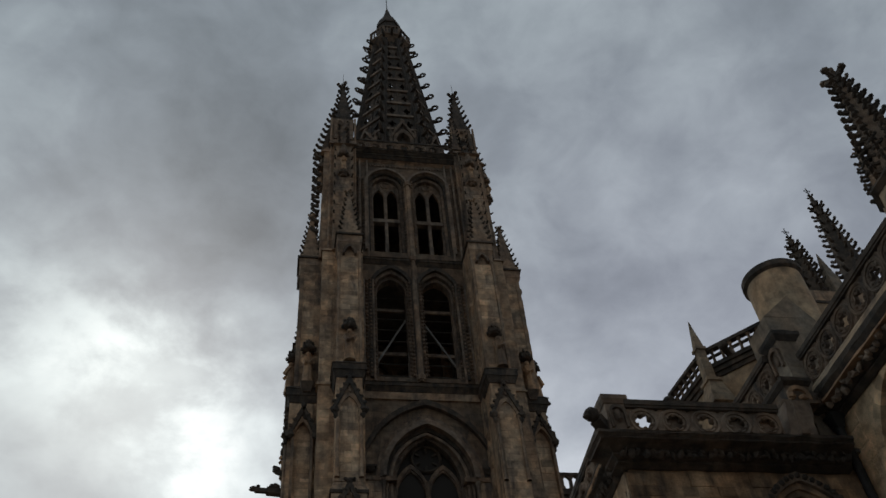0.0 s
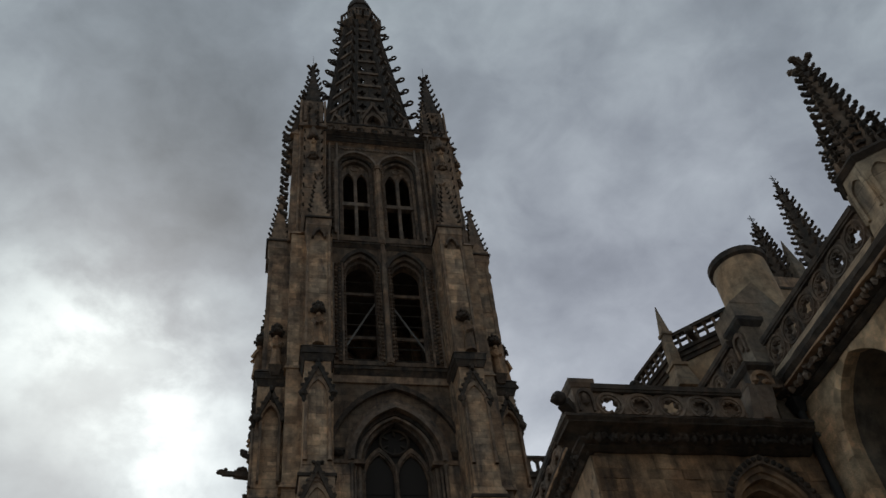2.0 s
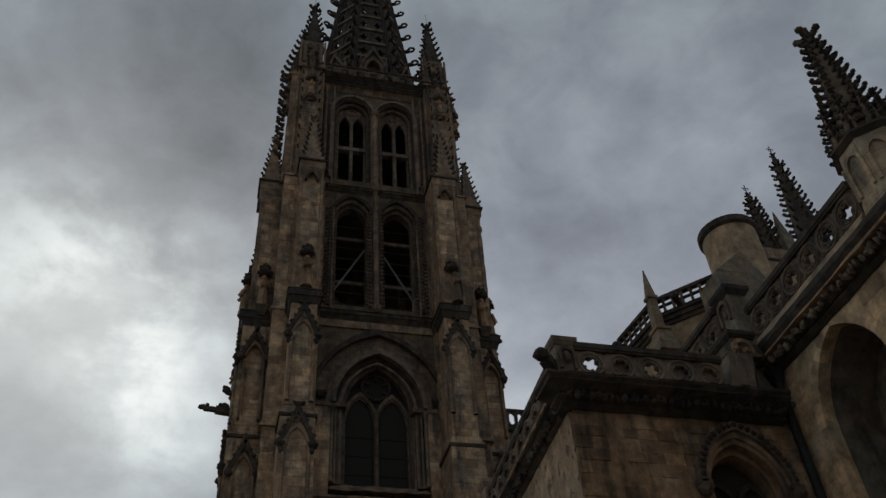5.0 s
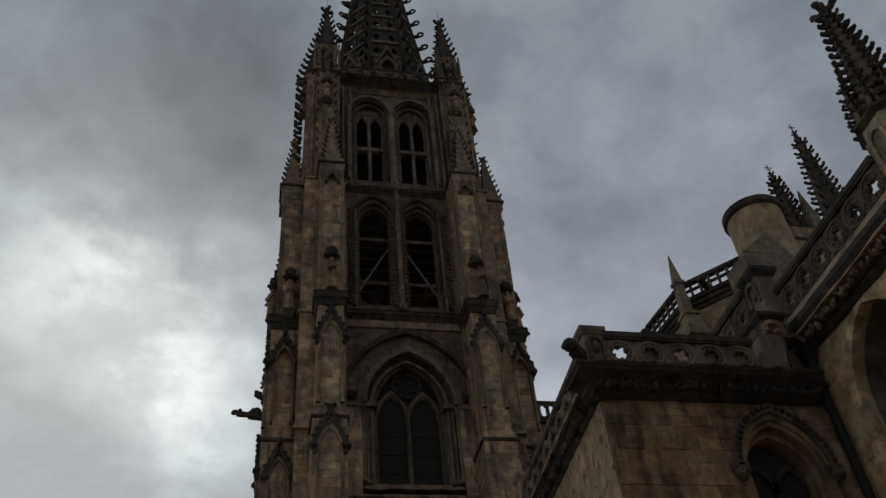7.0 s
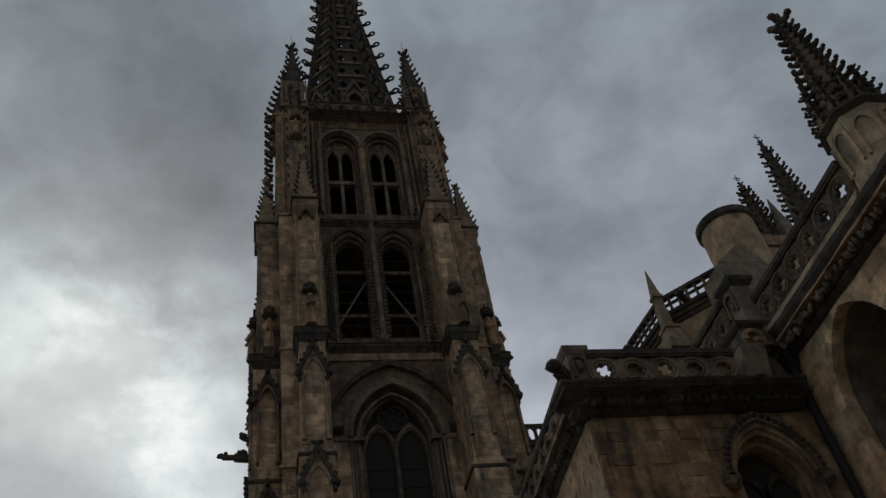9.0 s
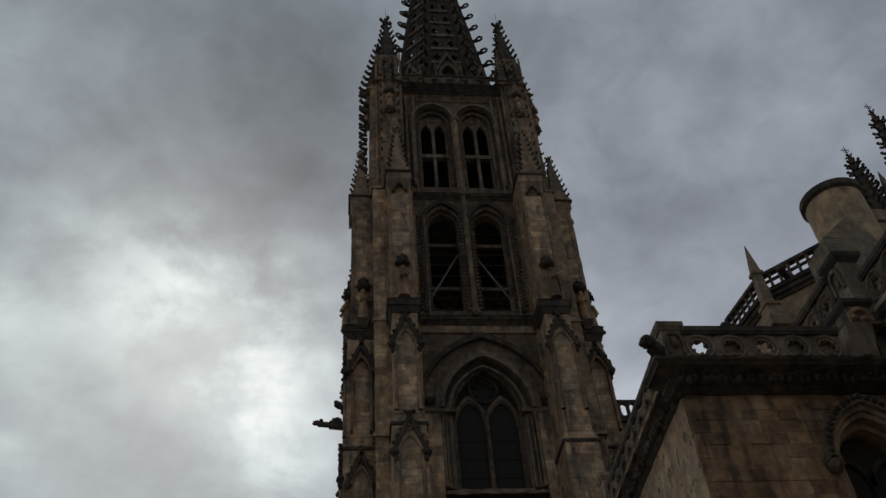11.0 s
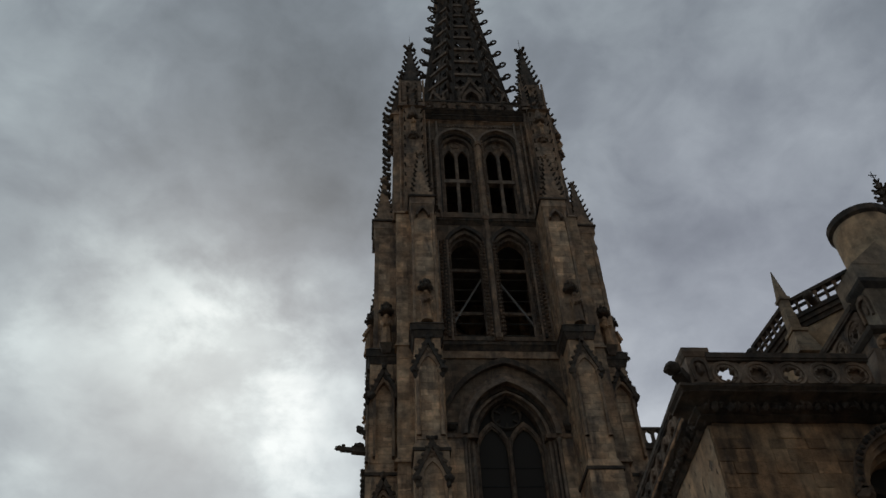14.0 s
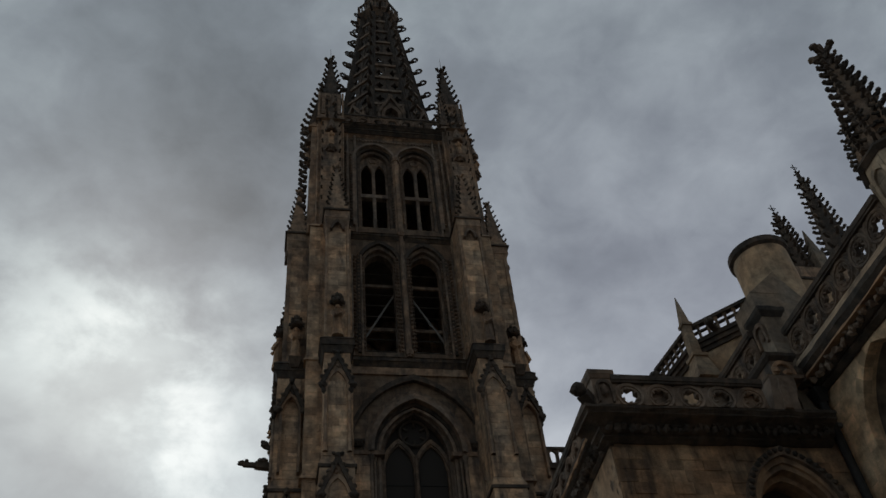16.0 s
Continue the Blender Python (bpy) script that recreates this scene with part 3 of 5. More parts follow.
    box(bm, -0.84, 0.84, -6.95, -4.6, 40.08, 40.2)
    part("drip_mould", bm, CRUST_SHADE, ob)
    bm = bmesh.new()
    band(bm, arc(0.42, 38.5, 39.3, 5), arc(0.28, 38.5, 39.08, 5), -6.9, -6.6)
    part("small_arch", bm, CARVED, ob)
    return ob


first = buttress(False)
second = buttress(True, 22.45)
spots = [(k, s) for k in range(4) for s in (-1, 1)]
made = []
for k, s in spots:
    m = SIDES[k] @ Matrix.Translation((3.86 if (k, s) == (0, 1) else s * OFF, 0.40 if k == 1 else 0, 0)) @ Matrix.Rotation(0.008 if k == 1 else 0, 4, "X")
    src = second if (k, s) == (0, 1) else first
    if (k, s) == (0, -1) or (k, s) == (0, 1):
        src.matrix_basis = m
        made.append(src)
    else:
        made.append(copy_thing(first, m))
# squared blocks on the faces that look to the square
for ob, (k, s) in zip(made, spots):
    if k == 0:
        courses(ob, BLOCK, Matrix.Translation((-0.8, -FACE, 0)), 1.6, 16.4, 21.75 if s > 0 else 22.7, 0.42, 0.75, 21 + s, name="stone")
        courses(ob, BLOCK, Matrix.Translation((-0.44, -FACE + 0.12, 0)), 0.88, 23.5, 27.6, 0.40, 0.55, 31 + s)
        courses(ob, BLOCK, Matrix.Translation((-0.5, -6.65, 0)), 1.0, 33.8, 38.4, 0.42, 0.6, 41 + s)
for ob, (k, s) in zip(made, spots):
    # flank of the buttresses that stand out sideways
    if (k, s) in ((3, 1), (1, -1)):
        sgn = s
        turn = Matrix.Rotation(sgn * math.pi / 2, 4, "Z")
        for x, z0, z1, front in ((0.8, 16.4, 22.7, 1.5), (0.66, 23.5, 29.3, 1.2), (0.6, 30.5, 39.0, 0.8)):
            far = FACE if z0 < 20 else (FACE - 0.12 if z0 < 30 else 6.65)
            if sgn > 0:
                mm = Matrix.Translation((x, -far, 0)) @ turn
            else:
                mm = Matrix.Translation((-x, -far + front, 0)) @ turn
            courses(ob, BLOCK, mm, front, z0, z1, 0.42, 0.7, 51 + int(z0))

# blind arch and statue place on the flank of the sideways buttresses that face the square
for s in (-1, 1):
    for z0, z1 in ((23.7, 28.1), (17.6, 21.8)):
        bm = bmesh.new()
        band(bm, arch_line(0.52, z0, z1 - 1.0, z1 + 0.1, 6), arch_line(0.40, z0, z1 - 1.0, z1 - 0.1, 6), -4.98, -4.6, s * 6.15)
        part("blind_arch", bm, STONE, tower)
        bm = bmesh.new()
        for q in (-1, 1):
            bar(bm, (s * 6.15 + q * 0.66, -5.0, z1 - 0.9), (s * 6.15, -5.0, z1 + 0.7), 0.2, 0.2, (0, 1, 0))
            blob(bm, s * 6.15 + q * 0.62, -5.02, z1 - 0.95, 0.2, 0.16, 0.2, 0.22, 2)
            for i in range(3):
                f = 0.25 + 0.22 * i
                blob(bm, s * 6.15 + q * 0.78 * (1 - f), -5.06, z1 - 0.85 + 1.6 * f, 0.13, 0.11, 0.12, 0.3)
        for i in range(6):
            blob(bm, s * 6.15 + random.uniform(-0.2, 0.2), -4.98, z1 + random.uniform(0.05, 0.4), 0.1, 0.06, 0.1, 0.3)
        blob(bm, s * 6.15, -5.04, z1 + 0.85, 0.17, 0.14, 0.22, 0.2)
        part("gable", bm, CRUST_SHADE, tower)

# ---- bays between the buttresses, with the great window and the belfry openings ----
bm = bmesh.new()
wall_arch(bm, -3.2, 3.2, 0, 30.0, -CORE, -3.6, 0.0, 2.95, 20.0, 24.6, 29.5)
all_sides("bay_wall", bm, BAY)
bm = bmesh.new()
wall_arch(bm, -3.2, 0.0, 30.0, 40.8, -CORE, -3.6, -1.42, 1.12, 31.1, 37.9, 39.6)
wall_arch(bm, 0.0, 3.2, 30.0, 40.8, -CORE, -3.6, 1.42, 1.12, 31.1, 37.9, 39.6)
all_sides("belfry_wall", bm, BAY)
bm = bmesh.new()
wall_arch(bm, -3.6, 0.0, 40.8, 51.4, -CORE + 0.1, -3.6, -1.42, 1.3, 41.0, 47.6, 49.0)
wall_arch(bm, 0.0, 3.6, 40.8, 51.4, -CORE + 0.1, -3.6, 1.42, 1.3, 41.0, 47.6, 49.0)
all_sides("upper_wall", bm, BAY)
for z in (30.2, 40.7, 51.0):
    bm = bmesh.new()
    box(bm, -4.6, 4.6, -4.6, 4.6, z, z + 0.4)
    part("belfry_floor", bm, TIMBER, tower)

# stepped orders of the great window: hood, broad dark hollow, pale roll, inner orders
WC = 0.12
for mat, y0, y1, w0, a0, w1, a1, foot, roll in (
        (CRUST_SHADE, -5.10, -4.6, 3.52, 29.56, 3.30, 29.14, 25.35, 0.12), (BAY, -4.90, -4.5, 3.30, 29.14, 2.66, 28.62, 24.9, 0.0),
        (CARVED, -4.98, -4.4, 2.68, 28.64, 2.46, 28.36, 24.9, 0.0), (ORDER, -5.04, -4.3, 2.48, 28.38, 2.22, 28.02, 24.9, 0.17),
        (CRUST_SHADE, -4.72, -4.2, 2.24, 28.04, 2.04, 27.78, 20.8, 0.0), (ORDER, -4.62, -4.1, 2.06, 27.80, 1.84, 27.6, 20.8, 0.12),
        (CARVED, -4.42, -4.0, 1.86, 27.62, 1.62, 27.5, 20.8, 0.0)):
    bm = bmesh.new()
    band(bm, arch_line(w0, foot, 24.95, a0, 12), arch_line(w1, foot, 24.95, a1, 12), y0, y1, WC)
    if roll:
        mid = arch_line(w1 + 0.05, foot, 24.95, a1 + 0.05, 12)
        for q, r in zip(mid, mid[1:]):
            bar(bm, (WC + q[0], y0 - 0.02, q[1]), (WC + r[0], y0 - 0.02, r[1]), roll, roll, (0, 1, 0))
    all_sides("arch_order", bm, mat)
for s in (-1, 1):
    bm = bmesh.new()
    blob(bm, WC + s * 3.0, -5.0, 25.3, 0.34, 0.22, 0.2, 0.2, 2)
    box(bm, WC + s * 3.0 - 0.36, WC + s * 3.0 + 0.36, -5.1, -4.6, 25.4, 25.52)
    all_sides("hood_stop", bm, CRUST_SHADE)
    for i, (w, y) in enumerate(((2.34, -4.84), (2.14, -4.7), (1.97, -4.54), (1.82, -4.38), (1.70, -4.2))):
        bm = bmesh.new()
        r = 0.10 if i % 2 == 0 else 0.065
        drum(bm, 8, r, r, 21.1, 24.5, WC + s * w, y)
        drum(bm, 8, r * 1.6, r * 1.1, 20.75, 21.1, WC + s * w, y)
        drum(bm, 8, r, r * 2.0, 24.4, 24.75, WC + s * w, y)
        all_sides("jamb_shaft", bm, ORDER)
    bm = bmesh.new()
    box(bm, *sorted((s * 3.12, WC + s * 1.66)), -5.0, -4.3, 24.72, 24.95)
    all_sides("impost", bm, CARVED)
    bm = bmesh.new()
    box(bm, *sorted((s * 3.15, WC + s * 2.42)), -4.93, -4.1, 19.8, 24.72)
    jambs = all_sides("jamb_wall", bm, ASHLAR)
    lo, hi = sorted((s * 3.15, WC + s * 2.42))
    courses(jambs[0], BLOCK, Matrix.Translation((lo, -4.93, 0)), hi - lo, 19.9, 24.6, 0.42, 0.6, 90 + s)
bm = bmesh.new()
taper(bm, (WC - 2.38, WC + 2.38, -5.02, -3.9), (WC - 2.3, WC + 2.3, -4.45, -3.9), 20.32, 20.85)
worn(bm, 0, -2.1, 2.2, 0.45, 0.04)
all_sides("window_sill", bm, STONE)
bm = bmesh.new()
taper(bm, (-3.2, 3.2, -5.05, -4.6), (-3.2, 3.2, -5.2, -4.6), 19.72, 19.84)
box(bm, -3.2, 3.2, -5.2, -4.6, 19.84, 19.96)
worn(bm, 0, -3.0, 3.1, 0.45, 0.015)
all_sides("sill_string", bm, STONE)
# tracery: two lights under a rose
bm = bmesh.new()
box(bm, WC - 0.12, WC + 0.12, -4.06, -3.82, 20.7, 25.3)
drum(bm, 8, 0.09, 0.09, 20.7, 25.2, WC, -4.1)
all_sides("mullion", bm, CARVED)
for s in (-1, 1):
    bm = bmesh.new()
    band(bm, arc(0.90, 24.55, 26.25, 7), arc(0.74, 24.55, 25.98, 7), -4.06, -3.84, WC + s * 0.82)
    band(bm, arc(0.76, 24.55, 26.0, 7), arc(0.69, 24.55, 25.86, 7), -3.98, -3.84, WC + s * 0.82)
    box(bm, *sorted((WC + s * 1.74, WC + s * 1.55)), -4.06, -3.84, 20.7, 24.6)
    all_sides("light_frame", bm, CARVED)
bm = bmesh.new()
ring(bm, (WC, -3.95, 26.62), (1, 0, 0), (0, 0, 1), 0.74, 0.09, 24)
for k in range(6):
    t = k * math.tau / 6 + math.pi / 2
    bar(bm, (WC + 0.72 * math.cos(t), -3.92, 26.62 + 0.72 * math.sin(t)), (WC + 0.45 * math.cos(t), -3.92, 26.62 + 0.45 * math.sin(t)), 0.11, 0.1, (0, 1, 0))
    blob(bm, WC + 0.42 * math.cos(t), -3.92, 26.62 + 0.42 * math.sin(t), 0.08, 0.06, 0.08)
all_sides("rose", bm, CRUST_SHADE)
for s in (-1, 1):
    for z in (21.7, 22.7, 23.7):
        bm = bmesh.new()
        bar(bm, (WC + s * 0.12, -3.86, z), (WC + s * 1.56, -3.86, z), 0.03, 0.035)
        all_sides("glazing_bar", bm, IRON)
bm = bmesh.new()
slab(bm, [(WC + x, z) for x, z in arch_line(1.75, 20.6, 24.9, 27.6, 8)], -3.84, -3.80)
all_sides("pane", bm, GLASS, "dark leaded window glass")

# string courses
for z0, z1, y, w, mat in ((30.0, 30.62, -5.25, 3.2, CRUST_SHADE), (39.72, 40.22, -5.15, 3.3, CRUST_SHADE), (49.95, 50.25, -4.98, 4.0, STONE), (50.3, 50.75, -5.15, 5.0, CRUST_SHADE), (50.75, 51.15, -5.3, 5.2, CRUST_SHADE)):
    bm = bmesh.new()
    taper(bm, (-w, w, y + 0.22, -3.7), (-w, w, y + 0.04, -3.7), z0, z0 + (z1 - z0) * 0.45)
    box(bm, -w, w, y, -3.7, z0 + (z1 - z0) * 0.45, z1 - 0.12)
    taper(bm, (-w, w, y - 0.05, -3.7), (-w, w, y + 0.2, -3.7), z1 - 0.12, z1)
    worn(bm, 0, -w + 0.2, w - 0.1, 0.5, 0.022)
    all_sides("string_course", bm, mat)
bm = bmesh.new()
box(bm, -3.2, 3.2, -5.02, -4.7, 29.55, 30.0)
all_sides("frieze", bm, STONE)

# belfry openings: moulded frames, carved jambs, central shaft
for s in (-1, 1):
    for w0, a0, w1, a1, y0, y1, mat in ((1.36, 39.68, 1.14, 39.4, -5.02, -4.6, CRUST_SHADE), (1.16, 39.4, 0.99, 39.1, -4.82, -4.3, CARVED), (1.01, 39.1, 0.86, 38.85, -4.55, -4.0, CARVED)):
        bm = bmesh.new()
        band(bm, arch_line(w0, 31.0, 37.7, a0, 8), arch_line(w1, 31.0, 37.7, a1, 8), y0, y1, s * 1.36)
        all_sides("opening_frame", bm, mat)
    bm = bmesh.new()
    for i in range(26):
        blob(bm, s * 2.88, -5.0, 31.2 + 0.28 * i, 0.13, 0.13, 0.10, 0.18, 1)
        blob(bm, s * 2.64, -4.96, 31.34 + 0.28 * i, 0.10, 0.12, 0.10, 0.18, 1)
        blob(bm, s * 0.30, -4.98, 31.2 + 0.28 * i, 0.09, 0.10, 0.10, 0.18, 1)
        blob(bm, s * 2.36, -4.84, 31.2 + 0.28 * i, 0.08, 0.12, 0.10, 0.18, 1)
        blob(bm, s * 0.46, -4.86, 31.34 + 0.28 * i, 0.07, 0.10, 0.10, 0.18, 1)
        blob(bm, s * 2.50, -4.92, 31.06 + 0.28 * i, 0.06, 0.10, 0.08, 0.18, 1)
    for ob in all_sides("carved_jamb", bm, CARVED):
        tagged(ob, kind="stuff")
    for w in (2.48, 3.02):
        bm = bmesh.new()
        drum(bm, 8, 0.07, 0.07, 30.7, 38.3, s * w, -5.0)
        all_sides("jamb_shaft", bm, ORDER)
    bm = bmesh.new()
    bar(bm, (s * 2.35, -3.9, 32.6), (s * 0.35, -3.9, 36.4), 0.10, 0.10)
    all_sides("brace", bm, BRACE, "grey steel diagonal brace in the opening", SIDES[:1])
    for z in (33.55, 36.9):
        bm = bmesh.new()
        bar(bm, (s * 0.5, -3.85, z), (s * 2.35, -3.85, z), 0.12, 0.2)
        all_sides("transom", bm, CARVED)
bm = bmesh.new()
drum(bm, 8, 0.15, 0.15, 30.7, 47.4, 0, -5.05)
box(bm, -0.24, 0.24, -4.96, -4.7, 30.6, 47.6)
for z in (30.8, 40.0, 47.3):
    drum(bm, 8, 0.22, 0.26, z, z + 0.3, 0, -5.05)
all_sides("centre_shaft", bm, STONE)

for s in (-1, 1):
    for i in range(9):
        bm = bmesh.new()
        bar(bm, (s * 0.45, -3.55, 31.4 + 0.85 * i), (s * 2.35, -3.55, 31.4 + 0.85 * i), 0.05, 0.34, (0, 0.7, 0.7))
        all_sides("louvre_board", bm, TIMBER, "", SIDES[:1])

# upper openings: paired lights under round heads
for s in (-1, 1):
    for w0, a0, w1, a1, y0, y1, mat in ((1.46, 49.3, 1.30, 49.12, -5.0, -4.5, ORDER), (1.32, 49.12, 1.10, 48.9, -4.75, -4.3, CRUST_SHADE), (1.12, 48.9, 0.92, 48.65, -4.55, -4.1, CARVED)):
        bm = bmesh.new()
        band(bm, arch_line(w0, 41.0, 47.6, a0, 9), arch_line(w1, 41.0, 47.6, a1, 9), y0, y1, s * 1.42)
        all_sides("opening_frame", bm, mat)
    bm = bmesh.new()
    box(bm, s * 1.42 - 0.10, s * 1.42 + 0.10, -4.35, -4.0, 41.3, 47.4)
    box(bm, s * 1.42 - 0.95, s * 1.42 + 0.95, -4.38, -4.0, 44.3, 44.62)
    all_sides("mullion", bm, ORDER)
    bm = bmesh.new()
    # pierced head over the two lights
    for q in (-1, 1):
        line = arc(0.36, 46.8, 47.75, 6)
        for (xa, za), (xb, zb) in zip(line, line[1:]):
            slab(bm, [(s * 1.42 + q * 0.45 + xa, za), (s * 1.42 + q * 0.45 + xb, zb), (s * 1.42 + q * 0.45 + xb, 49.0), (s * 1.42 + q * 0.45 + xa, 49.5)], -4.25, -4.05)
        box(bm, *sorted((s * 1.42 + q * 0.81, s * 1.42 + q * 0.97)), -4.25, -4.05, 41.3, 49.2)
        box(bm, *sorted((s * 1.42, s * 1.42 + q * 0.10)), -4.25, -4.05, 46.8, 49.5)
    ring(bm, (s * 1.42, -4.27, 48.2), (1, 0, 0), (0, 0, 1), 0.28, 0.06, 12)
    all_sides("tracery", bm, CARVED)
    bm = bmesh.new()
    for i in range(24):
        blob(bm, s * 2.95, -4.9, 41.5 + 0.28 * i, 0.13, 0.12, 0.13, 0.15, 1)
        blob(bm, s * 3.32, -4.9, 41.64 + 0.28 * i, 0.10, 0.12, 0.11, 0.18, 1)
        if i < 24:
            blob(bm, s * 0.30, -4.92, 41.5 + 0.28 * i, 0.1, 0.1, 0.12, 0.15, 1)
    for ob in all_sides("carved_jamb", bm, CARVED):
        tagged(ob, kind="stuff")
    for w in (2.7, 3.2):
        bm = bmesh.new()
        drum(bm, 8, 0.08, 0.08, 40.3, 50.0, s * w, -4.92)
        all_sides("jamb_shaft", bm, ORDER)

bm = bmesh.new()
for i in range(30):
    blob(bm, -2.9 + 0.2 * i, -4.86, 49.62 + random.uniform(-0.06, 0.06), 0.09, 0.06, random.uniform(0.07, 0.13), 0.3)
for ob in all_sides("carved_frieze", bm, CARVED):
    tagged(ob, kind="stuff")

# corner shafts of the upper stage with niches, canopies and pinnacles
bm = bmesh.new()
box(bm, -5.2, -3.45, -5.2, -3.45, 40.3, 51.2)
taper(bm, (-5.35, -3.4, -5.35, -3.4), (-5.15, -3.5, -5.15, -3.5), 51.2, 51.9)
box(bm, -5.05, -3.6, -5.05, -3.6, 51.9, 54.6)
worn(bm, 2, 40.6, 54.4, 0.45, 0.02)
shafts = all_sides("corner_shaft", bm, STONE)
fin_leaf = crocket_mesh(0.38, CRUST_SHADE)
bm = bmesh.new()
taper(bm, (-0.62, 0.62, -5.72, -5.1), (-0.62, 0.62, -5.6, -5.1), 40.0, 50.6)
taper(bm, (-0.70, 0.70, -5.84, -5.1), (-0.62, 0.62, -5.15, -5.1), 50.6, 51.5)
worn(bm, 2, 40.4, 51.3, 0.45, 0.02)
fin_mesh = mesh_of("raking_pier", bm, STONE)
for k in range(4):
    for s in (-1, 1):
        ob = share("raking_pier", fin_mesh, tower, SIDES[k] @ Matrix.Translation((s * 4.33, 0.16 if k == 1 else 0, 0)))
        for i in range(9):
            for q in (-1, 1):
                share("crocket", fin_leaf if (k, s) == (3, 1) else leaf_small, ob, Matrix.Translation((q * 0.55, -5.86 if (k, s) == (3, 1) else -5.66, 42.4 + 0.95 * i)) @ Matrix.Rotation(-math.pi / 2 + q * 0.25, 4, "Z"))
courses(shafts[0], STONE, Matrix.Translation((-4.95, -5.68, 0)), 1.24, 44.2, 47.0, 0.42, 0.75, 71)
courses(shafts[1], STONE, Matrix.Rotation(-math.pi / 2, 4, "Z") @ Matrix.Translation((3.71, -5.68, 0)), 1.24, 44.2, 47.0, 0.42, 0.75, 72)
bm = bmesh.new()
for cx, cy in ((-4.33, -5.66), (-5.66, -4.33)):
    drum(bm, 6, 0.22, 0.34, 47.1, 47.6, cx, cy)
    drum(bm, 6, 0.34, 0.38, 49.3, 49.6, cx, cy)
    drum(bm, 6, 0.36, 0.1, 49.6, 50.8, cx, cy)
    for k in range(8):
        blob(bm, cx + 0.34 * math.cos(k * 0.785), cy + 0.34 * math.sin(k * 0.785), 49.4, 0.12, 0.12, 0.18, 0.2)
        blob(bm, cx + 0.3 * math.cos(k * 0.785), cy + 0.3 * math.sin(k * 0.785), 47.35, 0.14, 0.14, 0.14, 0.2)
all_sides("canopy", bm, CARVED)
bm = bmesh.new()
for s in (-1, 1):
    for cx, cy, ux in ((-4.33, -5.12, 1), (-5.12, -4.33, 0)):
        if ux:
            drum(bm, 6, 0.07, 0.07, 40.5, 54.5, cx + s * 0.82, cy - 0.06)
        else:
            drum(bm, 6, 0.07, 0.07, 40.5, 54.5, cx - 0.06, cy + s * 0.82)
all_sides("angle_shaft", bm, STONE)
bm = bmesh.new()
for cx, cy in ((-4.33, -5.12), (-5.12, -4.33)):
    for i in range(5):
        blob(bm, cx + (0.25 if i % 2 else -0.2), cy, 51.9 + 0.5 * i, 0.2, 0.2, 0.24, 0.25)
for s in (-1, 1):
    box(bm, -4.33 + s * 0.55 - 0.12, -4.33 + s * 0.55 + 0.12, -5.2, -4.9, 52.0, 54.2)
    box(bm, -5.2, -4.9, -4.33 + s * 0.55 - 0.12, -4.33 + s * 0.55 + 0.12, 52.0, 54.2)
all_sides("niche_carving", bm, CARVED)
for k in range(4):
    c = SIDES[k] @ Vector((-4.33, -4.33, 0))
    pinnacle(tower, c.x, c.y, 54.4, 60.2, 0.84, CRUST_SHADE, leaf, 7, fin=0.85, rod=1.6 if k in (0, 1) else 0.0, label="crocketed corner pinnacle")
    for s in (-1, 1):
        # smaller ones over the buttress heads, and at the foot of each corner pinnacle
        c = SIDES[k] @ Vector((s * OFF, -6.2, 0))
        pinnacle(tower, c.x, c.y, 40.3, 44.9, 0.74, STONE, leaf_small, 8, fin=0.5)
        c = SIDES[k] @ Vector((s * 5.0, -5.0 + 1.3, 0))
        if s < 0:
            pinnacle(tower, c.x, c.y, 51.6, 55.8, 0.42, CARVED, leaf_small, 8, fin=0.3)

bm = bmesh.new()
hexa(bm, [(-0.3, -5.95, 50.6), (0.3, -5.95, 50.6), (0.3, -4.6, 50.6), (-0.3, -4.6, 50.6), (-0.22, -4.95, 56.4), (0.22, -4.95, 56.4), (0.22, -4.6, 56.4), (-0.22, -4.6, 56.4)])
worn(bm, 2, 51.0, 56.0, 0.5, 0.02)
crest_mesh = mesh_of("crest", bm, CRUST_SHADE)
for k, s in ((3, 1), (1, -1), (0, -1), (0, 1)):
    ob = share("crest", crest_mesh, tower, SIDES[k] @ Matrix.Translation((s * 4.33, 0.3 if k == 1 else (0 if k == 3 else 0.45), 0)))
    for i in range(9):
        f = i / 8
        for q in (-1, 1):
            share("crocket", fin_leaf if k == 3 else leaf, ob, Matrix.Translation((q * 0.24, -5.95 + f, 50.9 + 5.3 * f)) @ Matrix.Rotation(-math.pi / 2 + q * 0.3, 4, "Z") @ Matrix.Scale(0.9 - 0.25 * f, 4))

# parapet at the foot of the spire
for k in range(4):
    a, b = SIDES[k] @ Vector((-3.6, -4.95, 0)), SIDES[k] @ Vector((3.6, -4.95, 0))
    n = SIDES[k] @ Vector((0, -1, 0))
    parapet(tower, (a.x, a.y), (b.x, b.y), 51.15, 52.35, 7, (CARVED, CRUST_SHADE), (n.x, n.y), hole=0.62, head=0.15)

# ---- the openwork spire ----
Z0, Z1, R0, R1 = 51.9, 73.6, 4.10, 1.42
spire = empty("spire", 0, 0, 0, "openwork octagonal stone spire with looped leaves", "")
spire.parent = tower
spire.matrix_basis = Matrix.Translation((0.2, 0, 0))


def spire_r(z):
    return R0 + (R1 - R0) * (z - Z0) / (Z1 - Z0)


def on_spire(k, z, grow=0.0):
    a = math.pi / 8 + k * math.pi / 4
    r = spire_r(z) + grow
    return Vector((r * math.cos(a), r * math.sin(a), z))


